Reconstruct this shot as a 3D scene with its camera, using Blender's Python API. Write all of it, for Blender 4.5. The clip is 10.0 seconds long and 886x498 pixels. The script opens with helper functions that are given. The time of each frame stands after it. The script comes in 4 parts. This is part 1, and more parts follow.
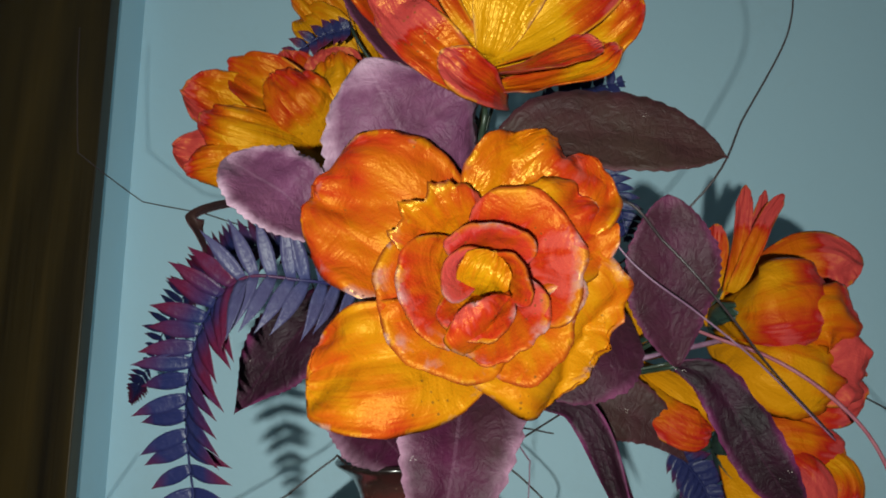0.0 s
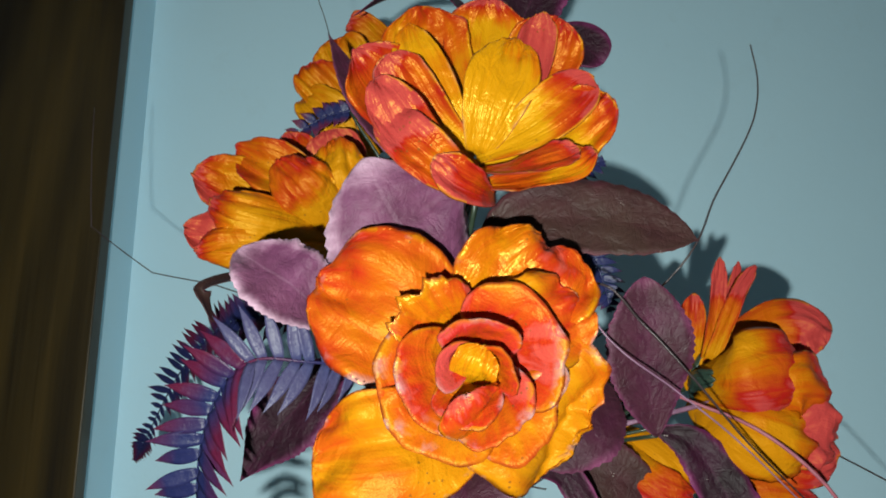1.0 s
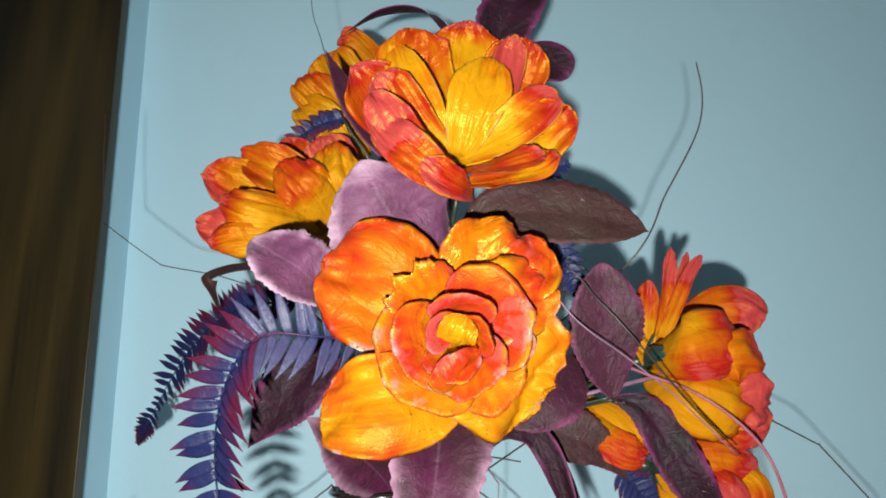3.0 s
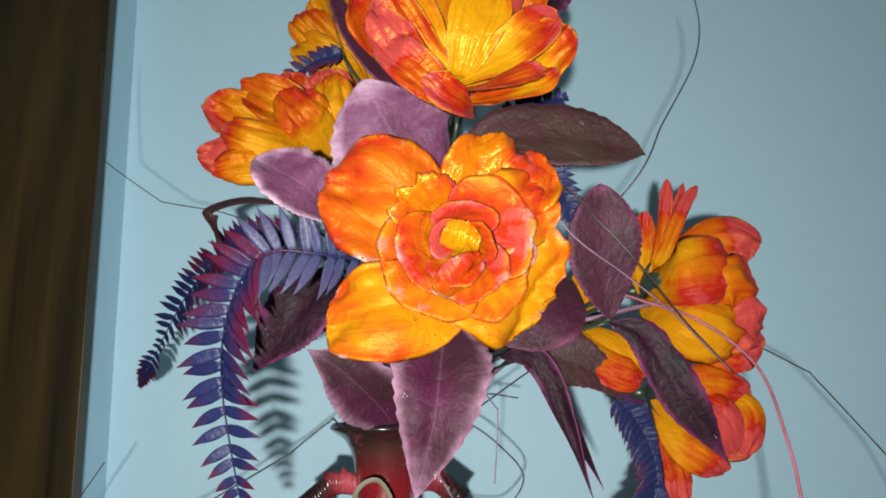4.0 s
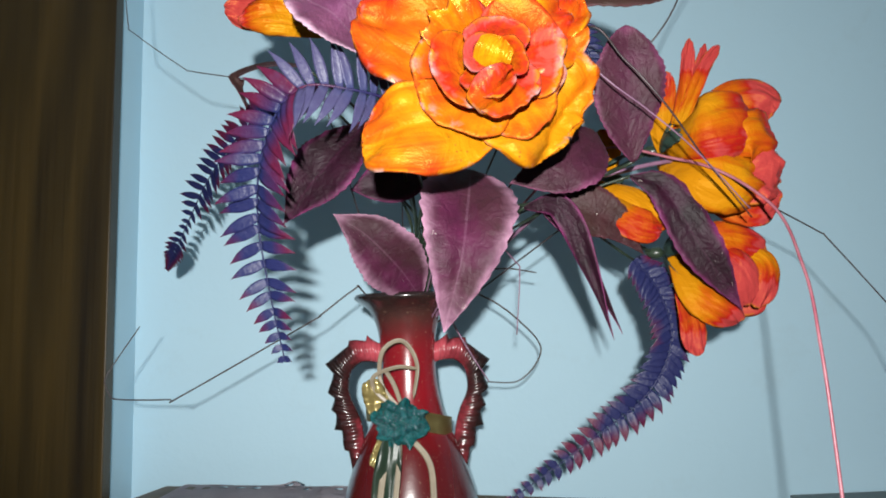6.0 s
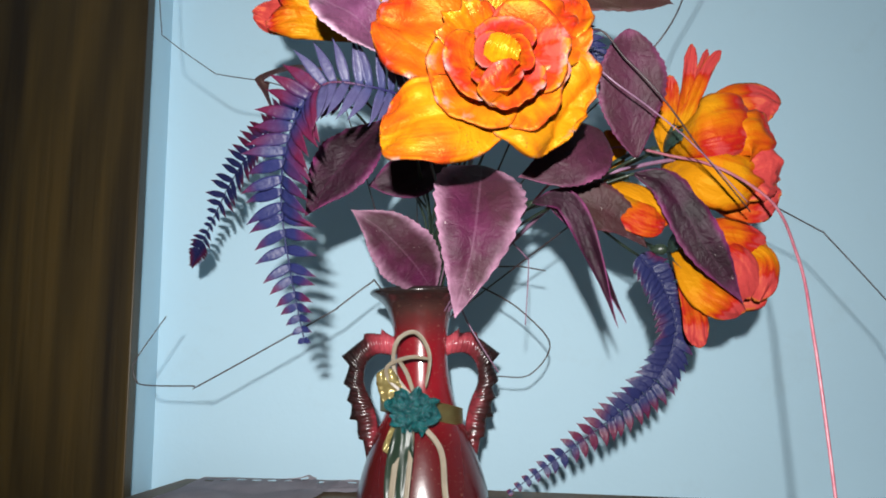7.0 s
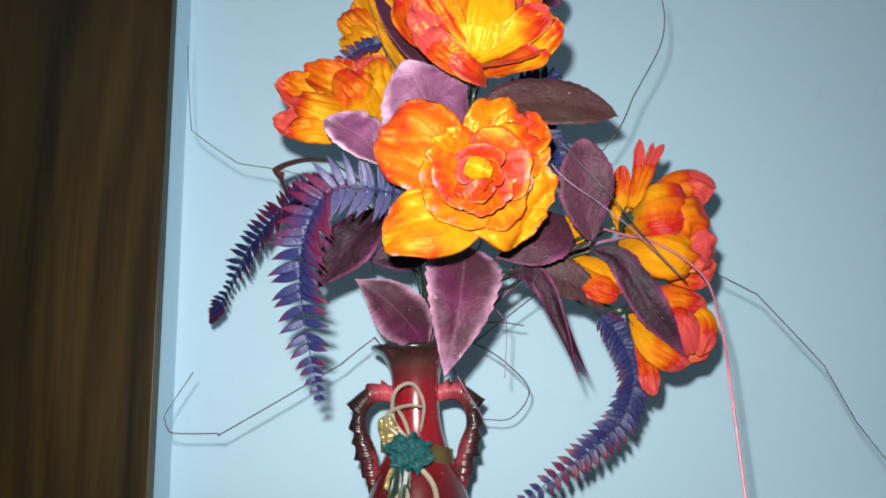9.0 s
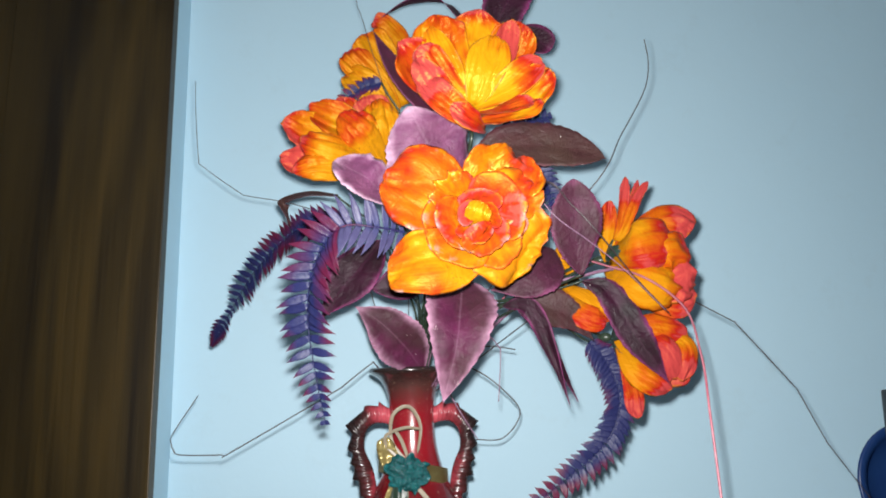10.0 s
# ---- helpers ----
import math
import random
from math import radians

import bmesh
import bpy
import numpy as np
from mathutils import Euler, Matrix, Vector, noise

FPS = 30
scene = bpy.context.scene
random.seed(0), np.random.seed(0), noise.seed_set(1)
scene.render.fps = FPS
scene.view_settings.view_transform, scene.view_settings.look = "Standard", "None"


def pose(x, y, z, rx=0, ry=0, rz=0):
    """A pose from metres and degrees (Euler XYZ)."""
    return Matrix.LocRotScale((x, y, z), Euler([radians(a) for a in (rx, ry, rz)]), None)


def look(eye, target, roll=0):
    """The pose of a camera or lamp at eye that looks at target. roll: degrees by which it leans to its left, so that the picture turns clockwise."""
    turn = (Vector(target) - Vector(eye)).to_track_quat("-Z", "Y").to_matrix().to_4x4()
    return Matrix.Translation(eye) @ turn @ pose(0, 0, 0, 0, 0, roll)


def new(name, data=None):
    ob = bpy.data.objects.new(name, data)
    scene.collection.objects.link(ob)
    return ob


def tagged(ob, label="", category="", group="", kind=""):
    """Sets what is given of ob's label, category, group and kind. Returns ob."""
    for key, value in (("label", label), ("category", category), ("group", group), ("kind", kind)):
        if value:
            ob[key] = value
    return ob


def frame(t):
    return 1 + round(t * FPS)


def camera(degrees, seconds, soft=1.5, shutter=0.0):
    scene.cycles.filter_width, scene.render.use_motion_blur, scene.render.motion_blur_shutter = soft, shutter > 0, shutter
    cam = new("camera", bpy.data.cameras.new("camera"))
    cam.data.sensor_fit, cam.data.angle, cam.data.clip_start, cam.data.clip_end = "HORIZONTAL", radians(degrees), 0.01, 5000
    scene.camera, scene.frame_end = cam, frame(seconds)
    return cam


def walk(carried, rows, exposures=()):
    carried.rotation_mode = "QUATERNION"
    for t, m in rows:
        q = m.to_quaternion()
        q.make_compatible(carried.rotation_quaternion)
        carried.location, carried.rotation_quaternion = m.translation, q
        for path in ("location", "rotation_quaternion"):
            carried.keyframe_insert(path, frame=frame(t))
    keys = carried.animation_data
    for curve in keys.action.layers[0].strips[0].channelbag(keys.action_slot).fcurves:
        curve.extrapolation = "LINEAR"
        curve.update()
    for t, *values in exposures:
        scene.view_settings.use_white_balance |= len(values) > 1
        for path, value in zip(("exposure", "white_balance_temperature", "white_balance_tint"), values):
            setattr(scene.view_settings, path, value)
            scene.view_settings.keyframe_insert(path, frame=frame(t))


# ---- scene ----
# camera and walk
cam = camera(67.1, 10.0, soft=1.9)
PATH = [
    (0, (0.002, 0.01, 1.306), (0.004, 1.981, 1.648), -0.1),
    (0.5, (0.004, -0.011, 1.316), (0.003, 1.949, 1.715), -0.5),
    (1, (0.003, -0.023, 1.327), (0.019, 1.928, 1.765), -0.7),
    (1.5, (0.002, -0.039, 1.337), (0.039, 1.902, 1.818), -0.9),
    (2, (0.008, -0.057, 1.343), (0.067, 1.872, 1.869), -0.8),
    (2.5, (0.004, -0.069, 1.328), (0.073, 1.868, 1.823), -1.1),
    (3, (-0.003, -0.078, 1.305), (0.08, 1.868, 1.755), -1.3),
    (3.2, (-0.007, -0.078, 1.292), (0.097, 1.873, 1.723), -1.4),
    (4.3, (-0.011, -0.076, 1.261), (0.093, 1.886, 1.633), -1.7),
    (4.5, (-0.013, -0.077, 1.254), (0.095, 1.887, 1.618), -1.6),
    (5, (-0.018, -0.079, 1.231), (0.089, 1.888, 1.576), -1.6),
    (5.5, (-0.025, -0.078, 1.21), (0.068, 1.899, 1.499), -1.6),
    (6, (-0.027, -0.077, 1.193), (0.059, 1.907, 1.432), -1.7),
    (6.2, (-0.031, -0.076, 1.186), (0.063, 1.909, 1.413), -1.7),
    (7.3, (-0.025, -0.119, 1.168), (0.005, 1.856, 1.481), -0.8),
    (7.5, (-0.03, -0.134, 1.169), (0.025, 1.84, 1.486), -1.2),
    (8, (-0.032, -0.185, 1.179), (0.042, 1.786, 1.513), -1.9),
    (8.5, (-0.027, -0.192, 1.182), (0.024, 1.778, 1.521), -2.0),
    (9, (-0.026, -0.209, 1.19), (0.041, 1.754, 1.566), -1.8),
    (9.5, (-0.036, -0.224, 1.199), (0.028, 1.74, 1.57), -1.6),
    (10, (-0.042, -0.25, 1.205), (0.076, 1.706, 1.608), -1.9),
]
EXPOSURES = [(0.0, -1.52, 6500, -4), (1.0, -1.09, 6500, -3), (2.0, -0.82, 6500, -1), (3.0, -0.72, 6500, 1), (4.5, -0.92, 6500, 4), (6.0, -0.62, 6500, 7), (7.5, -0.48, 6500, 10), (10.0, -0.40, 6500, 10)]
walk(cam, [(t, look(eye, target, roll)) for t, eye, target, roll in PATH], EXPOSURES)

# light: the torch beside the lens, and a weak lamp of the room
world = bpy.data.worlds.new("world")
scene.world = world
world.use_nodes = True
world.node_tree.nodes["Background"].inputs[0].default_value = (0.5, 0.6, 0.7, 1)
world.node_tree.nodes["Background"].inputs[1].default_value = 0.012


def lamp(name, kind, place, target, watts, colour, size):
    data = bpy.data.lights.new(name, kind)
    data.energy, data.color, data.shadow_soft_size = watts, colour, size
    ob = new(name, data)
    ob.matrix_world = look(place, target)
    return data


TORCH = (-0.042, -0.22, 1.228)
torch = lamp("torch_light", "SPOT", TORCH, (0.34, 0.9, 1.58), 62.0, (1.0, 0.98, 0.96), 0.007)
torch.spot_size, torch.spot_blend = radians(160), 0.8
room_lamp = lamp("room_light", "AREA", (-1.1, -1.0, 2.55), (-1.1, -0.9, 0), 3.5, (0.84, 0.93, 1.0), 0.1)
room_lamp.shape, room_lamp.size, room_lamp.size_y = "RECTANGLE", 1.3, 0.5


# ---- materials ----
def material(name, rough=0.5, metal=0.0, spec=0.5, sheen=0.0):
    m = bpy.data.materials.new(name)
    m.use_nodes = True
    nt = m.node_tree
    b = nt.nodes["Principled BSDF"]
    b.inputs["Roughness"].default_value = rough
    b.inputs["Metallic"].default_value = metal
    b.inputs["Specular IOR Level"].default_value = spec
    b.inputs["Sheen Weight"].default_value = sheen
    return m, nt, b


def node(nt, kind, inputs=None, **props):
    n = nt.nodes.new(kind)
    for key, value in (inputs or {}).items():
        if hasattr(value, "is_output"):
            nt.links.new(value, n.inputs[key])
        else:
            n.inputs[key].default_value = value
    for key, value in props.items():
        setattr(n, key, value)
    return n


def ramp(nt, fac, stops):
    n = nt.nodes.new("ShaderNodeValToRGB")
    cr = n.color_ramp
    while len(cr.elements) < len(stops):
        cr.elements.new(0.5)
    for e, (p, c) in zip(cr.elements, stops):
        e.position = p
        e.color = (*c, 1) if len(c) == 3 else c
    nt.links.new(fac, n.inputs[0])
    return n.outputs[0]


def mixed(nt, fac, a, b, mode="MIX"):
    n = nt.nodes.new("ShaderNodeMix")
    n.data_type, n.blend_type = "RGBA", mode
    for socket, value in ((n.inputs[0], fac), (n.inputs[6], a), (n.inputs[7], b)):
        if hasattr(value, "is_output"):
            nt.links.new(value, socket)
        else:
            socket.default_value = value if isinstance(value, (int, float)) else (*value, 1)
    return n.outputs[2]


def maths(nt, op, a, b=0.0, c=0.0, clamp=False):
    n = nt.nodes.new("ShaderNodeMath")
    n.operation, n.use_clamp = op, clamp
    for socket, value in zip(n.inputs, (a, b, c)):
        if hasattr(value, "is_output"):
            nt.links.new(value, socket)
        else:
            socket.default_value = value
    return n.outputs[0]


def noise_tex(nt, scale, detail=4, rough=0.55, vector=None, warp=0.0):
    n = node(nt, "ShaderNodeTexNoise", {"Scale": scale, "Detail": detail, "Roughness": rough, "Distortion": warp})
    if vector is not None:
        nt.links.new(vector, n.inputs["Vector"])
    return n.outputs["Fac"]


def bump(nt, b, height, strength, distance):
    n = node(nt, "ShaderNodeBump", {"Strength": strength, "Distance": distance, "Height": height})
    nt.links.new(n.outputs[0], b.inputs["Normal"])


def place_xyz(nt):
    return nt.nodes.new("ShaderNodeNewGeometry").outputs["Position"]


def stretched(nt, vector, scale):
    n = node(nt, "ShaderNodeMapping", {"Vector": vector, "Scale": scale})
    return n.outputs[0]


def uv_parts(nt):
    """u along a petal or leaf, and how near a spot is to its side edge (0 to 1)."""
    uv = nt.nodes.new("ShaderNodeUVMap")
    sep = node(nt, "ShaderNodeSeparateXYZ", {"Vector": uv.outputs[0]})
    side = maths(nt, "ABSOLUTE", maths(nt, "MULTIPLY_ADD", sep.outputs[1], 2.0, -1.0))
    return sep.outputs[0], side, sep.outputs[1], uv.outputs[0]


def petal_material(name, yellow, orange, red, glitter=0.0, rough=0.48, rib=0.5, gloss=0.22, bias=0.0, rim_red=1.0):
    m, nt, b = material(name, rough, spec=gloss, sheen=0.0)
    b.inputs["Specular Tint"].default_value = (1.0, 0.62, 0.12, 1)
    u, side, v, uv = uv_parts(nt)
    xyz = place_xyz(nt)
    rnd = nt.nodes.new("ShaderNodeObjectInfo").outputs["Random"]
    blot = noise_tex(nt, 21, 3, 0.5, xyz)
    edge = maths(nt, "MAXIMUM", u, maths(nt, "MULTIPLY", maths(nt, "POWER", side, 2.5), maths(nt, "MULTIPLY_ADD", u, 0.7, 0.35)))
    edge = maths(nt, "MULTIPLY_ADD", edge, rim_red, 0.6 * (1 - rim_red))
    t = maths(nt, "ADD", edge, maths(nt, "MULTIPLY_ADD", blot, 2.0, -1.0))
    t = maths(nt, "ADD", t, maths(nt, "MULTIPLY_ADD", rnd, 0.42, bias - 0.21))
    fibre = noise_tex(nt, 1.0, 4, 0.6, stretched(nt, uv, (1.2, 9.0, 1.0)), 0.5)
    t = maths(nt, "ADD", t, maths(nt, "MULTIPLY_ADD", fibre, 0.7, -0.35))
    t = maths(nt, "ADD", t, node(nt, "ShaderNodeAttribute", attribute_type="OBJECT", attribute_name="flush").outputs["Fac"])
    col = ramp(nt, t, [(0.0, yellow), (0.34, yellow), (0.60, orange), (0.92, red), (1.0, tuple(min(1, c * 1.1 + 0.03) for c in red))])
    # orange and yellow rims where the dye faded
    rim = maths(nt, "MULTIPLY", maths(nt, "SUBTRACT", maths(nt, "MAXIMUM", u, side), 0.88, clamp=True), 8.0, clamp=True)
    wob = noise_tex(nt, 55, 2, 0.5, xyz)
    col = mixed(nt, maths(nt, "MULTIPLY", rim, maths(nt, "GREATER_THAN", wob, 0.53)), col, yellow)
    # dust and specks
    specks = node(nt, "ShaderNodeTexVoronoi", {"Scale": 260.0, "Vector": xyz})
    dots = maths(nt, "MULTIPLY", maths(nt, "LESS_THAN", specks.outputs["Distance"], 0.16), maths(nt, "GREATER_THAN", noise_tex(nt, 40, 2, 0.5, xyz), 0.63))
    col = mixed(nt, maths(nt, "MULTIPLY", dots, 0.7), col, (0.12, 0.05, 0.01))
    # brown hot-cut edges; the thin shadow line along the rim is painted in too
    burnt_shade = maths(nt, "MULTIPLY", maths(nt, "SUBTRACT", maths(nt, "MAXIMUM", u, side), 0.962, clamp=True), 30.0, clamp=True)
    col = mixed(nt, maths(nt, "MULTIPLY", burnt_shade, maths(nt, "MULTIPLY_ADD", wob, 2.4, -0.45, clamp=True)), col, (0.16, 0.022, 0.006))
    if glitter:
        patch = maths(nt, "MULTIPLY", maths(nt, "SUBTRACT", maths(nt, "MAXIMUM", u, side), 0.86, clamp=True), 8.0, clamp=True)
        gn = noise_tex(nt, 48, 4, 0.6, xyz)
        g = maths(nt, "MULTIPLY", patch, maths(nt, "MULTIPLY", maths(nt, "SUBTRACT", gn, 0.54, clamp=True), 9.0, clamp=True))
        g = maths(nt, "MULTIPLY", g, glitter, clamp=True)
        col = mixed(nt, maths(nt, "MULTIPLY", g, 0.6), col, (0.42, 0.28, 0.28))
        fine = noise_tex(nt, 1500, 2, 0.5, xyz)
        nt.links.new(maths(nt, "MULTIPLY_ADD", maths(nt, "MULTIPLY", g, fine), -0.45, rough), b.inputs["Roughness"])
    nt.links.new(col, b.inputs["Base Color"])
    fan = noise_tex(nt, 1.0, 3, 0.5, stretched(nt, uv, (1.3, 8.0, 1.0)), 0.6)
    crease = noise_tex(nt, 42, 3, 0.5, xyz, 1.5)
    weave = noise_tex(nt, 900, 2, 0.5, xyz)
    h = maths(nt, "ADD", maths(nt, "MULTIPLY", fan, rib), maths(nt, "ADD", maths(nt, "MULTIPLY", crease, 1.1), maths(nt, "MULTIPLY", weave, 0.10)))
    bump(nt, b, h, 0.55, 0.004)
    return m


def leaf_material(name, dark, mid, pale, dust, dusty=0.5, edge_at=0.62, rough=0.55):
    dark, mid, dust = (tuple(c * k for c in col) for col, k in ((dark, 0.6), (mid, 0.65), (dust, 0.8)))
    m, nt, b = material(name, rough, spec=0.26, sheen=0.02)
    b.inputs["Sheen Roughness"].default_value = 0.4
    b.inputs["Sheen Tint"].default_value = (0.9, 0.6, 0.85, 1)
    u, side, v, uv = uv_parts(nt)
    xyz = place_xyz(nt)
    n1 = noise_tex(nt, 40, 4, 0.6, xyz)
    col = mixed(nt, ramp(nt, n1, [(0.35, (0, 0, 0)), (0.7, (1, 1, 1))]), dark, mid)
    d = maths(nt, "MULTIPLY", ramp(nt, noise_tex(nt, 22, 4, 0.6, xyz), [(0.38, (0, 0, 0)), (0.66, (1, 1, 1))]), dusty)
    col = mixed(nt, d, col, dust)
    rim = maths(nt, "ADD", maths(nt, "MAXIMUM", side, maths(nt, "MULTIPLY_ADD", u, 1.25, -0.3)), maths(nt, "MULTIPLY_ADD", n1, 0.5, -0.25))
    rim = maths(nt, "MULTIPLY", maths(nt, "SUBTRACT", rim, edge_at, clamp=True), 1.0 / max(0.05, 1.08 - edge_at), clamp=True)
    col = mixed(nt, maths(nt, "MULTIPLY", maths(nt, "POWER", rim, 1.8), 0.9), col, pale)
    rib = maths(nt, "MULTIPLY", maths(nt, "LESS_THAN", side, 0.03), 0.06)
    col = mixed(nt, rib, col, pale)
    flecks = node(nt, "ShaderNodeTexVoronoi", {"Scale": 800.0, "Vector": xyz, "Randomness": 1.0})
    fleck = maths(nt, "MULTIPLY", maths(nt, "LESS_THAN", flecks.outputs["Distance"], 0.2), maths(nt, "GREATER_THAN", noise_tex(nt, 60, 4, 0.7, xyz), 0.66))
    col = mixed(nt, fleck, col, (0.72, 0.66, 0.60))
    nt.links.new(col, b.inputs["Base Color"])
    # slanting side veins, flock and glue spots
    slant = maths(nt, "SUBTRACT", maths(nt, "MULTIPLY", u, 7.0), maths(nt, "MULTIPLY", side, 2.6))
    vein = maths(nt, "POWER", maths(nt, "ABSOLUTE", maths(nt, "SINE", maths(nt, "MULTIPLY", slant, 3.1416))), 0.35)
    flock = noise_tex(nt, 1200, 2, 0.6, xyz)
    wrinkle = noise_tex(nt, 110, 4, 0.65, xyz, 1.0)
    glue = maths(nt, "GREATER_THAN", noise_tex(nt, 330, 2, 0.6, xyz), 0.74)
    h = maths(nt, "ADD", maths(nt, "MULTIPLY", vein, 0.10), maths(nt, "ADD", maths(nt, "MULTIPLY", flock, 0.08), maths(nt, "MULTIPLY", wrinkle, 0.9)))
    nt.links.new(maths(nt, "MULTIPLY_ADD", glue, -0.4, rough), b.inputs["Roughness"])
    bump(nt, b, h, 0.6, 0.003)
    return m


def fern_material(name, a, c, pale):
    m, nt, b = material(name, 0.42, spec=0.28)
    u, side, v, uv = uv_parts(nt)
    xyz = place_xyz(nt)
    n1 = noise_tex(nt, 16, 2, 0.5, xyz)
    t = maths(nt, "ADD", maths(nt, "MULTIPLY", n1, 1.6), maths(nt, "MULTIPLY_ADD", u, 0.5, -0.54))
    col = ramp(nt, t, [(0.2, a), (0.45, a), (0.72, c), (1.0, c)])
    grey = ramp(nt, noise_tex(nt, 170, 3, 0.6, xyz), [(0.5, (0, 0, 0)), (0.75, (1, 1, 1))])
    col = mixed(nt, maths(nt, "MULTIPLY", grey, 0.25), col, pale)
    nt.links.new(col, b.inputs["Base Color"])
    mid = maths(nt, "MULTIPLY", maths(nt, "LESS_THAN", side, 0.12), 0.6)
    bump(nt, b, maths(nt, "ADD", mid, noise_tex(nt, 300, 3, 0.6, xyz)), 0.4, 0.0015)
    return m


def plain_material(name, a, c, scale, rough=0.5, metal=0.0, spec=0.5, rise=0.2, distance=0.001, sheen=0.0):
    m, nt, b = material(name, rough, metal, spec, sheen)
    xyz = place_xyz(nt)
    n1 = noise_tex(nt, scale, 5, 0.6, xyz)
    nt.links.new(mixed(nt, ramp(nt, n1, [(0.3, (0, 0, 0)), (0.7, (1, 1, 1))]), a, c), b.inputs["Base Color"])
    bump(nt, b, noise_tex(nt, scale * 7, 4, 0.6, xyz), rise, distance)
    return m


def wall_material():
    m, nt, b = material("blue_wall_paint", 0.62, spec=0.3)
    xyz = place_xyz(nt)
    big = noise_tex(nt, 2.2, 4, 0.6, xyz)
    fine = noise_tex(nt, 60, 4, 0.6, xyz)
    col = mixed(nt, big, (0.49, 0.71, 0.84), (0.54, 0.76, 0.88))
    scuff = ramp(nt, noise_tex(nt, 9, 6, 0.7, xyz), [(0.58, (0, 0, 0)), (0.85, (1, 1, 1))])
    col = mixed(nt, maths(nt, "MULTIPLY", scuff, 0.3), col, (0.40, 0.52, 0.56))
    nt.links.new(col, b.inputs["Base Color"])
    bump(nt, b, maths(nt, "ADD", fine, maths(nt, "MULTIPLY", noise_tex(nt, 9, 3, 0.5, xyz), 2.0)), 0.12, 0.004)
    return m


def wood_material(name, dark, mid, light, rough=0.4):
    m, nt, b = material(name, rough, spec=0.4)
    xyz = place_xyz(nt)
    v = stretched(nt, xyz, (9.0, 9.0, 0.8))
    warp = noise_tex(nt, 1.0, 3, 0.5, v, 1.2)
    ring = maths(nt, "FRACT", maths(nt, "MULTIPLY", noise_tex(nt, 0.55, 2, 0.4, v, 0.5), 7.0))
    rings = maths(nt, "ABSOLUTE", maths(nt, "MULTIPLY_ADD", ring, 2.0, -1.0))
    fine = noise_tex(nt, 1.0, 6, 0.7, stretched(nt, xyz, (260.0, 260.0, 4.0)))
    t = maths(nt, "ADD", maths(nt, "MULTIPLY", rings, 0.09), maths(nt, "ADD", maths(nt, "MULTIPLY", warp, 0.85), maths(nt, "MULTIPLY_ADD", fine, 0.2, -0.1)))
    nt.links.new(ramp(nt, t, [(0.32, dark), (0.5, mid), (0.70, light)]), b.inputs["Base Color"])
    nt.links.new(maths(nt, "MULTIPLY_ADD", fine, 0.25, rough - 0.1), b.inputs["Roughness"])
    bump(nt, b, fine, 0.15, 0.001)
    return m


def vase_material():
    m, nt, b = material("red_glaze", 0.22, spec=0.6)
    b.inputs["Coat Weight"].default_value = 0.5
    b.inputs["Coat Roughness"].default_value = 0.12
    xyz = place_xyz(nt)
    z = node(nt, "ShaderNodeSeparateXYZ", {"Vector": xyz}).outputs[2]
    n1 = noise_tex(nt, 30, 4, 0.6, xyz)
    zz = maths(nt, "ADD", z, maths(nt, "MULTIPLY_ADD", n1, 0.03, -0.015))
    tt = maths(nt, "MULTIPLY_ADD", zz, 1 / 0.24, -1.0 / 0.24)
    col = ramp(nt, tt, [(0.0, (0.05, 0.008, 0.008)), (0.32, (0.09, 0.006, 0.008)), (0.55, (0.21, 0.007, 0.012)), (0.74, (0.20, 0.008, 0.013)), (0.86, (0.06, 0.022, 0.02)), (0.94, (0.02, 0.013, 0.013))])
    flecks = maths(nt, "GREATER_THAN", noise_tex(nt, 420, 2, 0.5, xyz), 0.7)
    col = mixed(nt, maths(nt, "MULTIPLY", flecks, 0.5), col, (0.30, 0.20, 0.14))
    nt.links.new(col, b.inputs["Base Color"])
    bump(nt, b, noise_tex(nt, 130, 3, 0.5, xyz), 0.1, 0.001)
    return m


def handle_material():
    m, nt, b = material("pink_black_glaze", 0.24, spec=0.5)
    xyz = place_xyz(nt)
    x = node(nt, "ShaderNodeSeparateXYZ", {"Vector": xyz}).outputs[0]
    off = maths(nt, "ABSOLUTE", maths(nt, "ADD", x, 0.035))
    t = maths(nt, "ADD", maths(nt, "MULTIPLY", off, 13.0), maths(nt, "MULTIPLY_ADD", noise_tex(nt, 60, 4, 0.6, xyz), 0.6, -0.3))
    col = ramp(nt, t, [(0.44, (0.40, 0.065, 0.085)), (0.60, (0.20, 0.025, 0.035)), (0.74, (0.050, 0.013, 0.014)), (0.95, (0.015, 0.008, 0.008))])
    nt.links.new(col, b.inputs["Base Color"])
    bump(nt, b, noise_tex(nt, 260, 3, 0.5, xyz), 0.25, 0.001)
    return m


M_ROSE = petal_material("orange_satin_petal", (0.43, 0.160, 0.004), (0.40, 0.080, 0.004), (0.36, 0.018, 0.006), glitter=1.2, rough=0.42, rib=0.45, gloss=0.4, bias=0.08, rim_red=0.4)
M_FOLD = petal_material("creased_golden_satin_petal", (0.46, 0.20, 0.004), (0.42, 0.11, 0.003), (0.36, 0.022, 0.005), glitter=0.3, rough=0.30, rib=1.1, gloss=0.7, bias=-0.06, rim_red=0.6)
M_PINK = petal_material("coral_satin_petal", (0.41, 0.090, 0.004), (0.39, 0.040, 0.005), (0.37, 0.018, 0.014), glitter=0.9, rib=0.25, bias=0.1, rim_red=0.6)
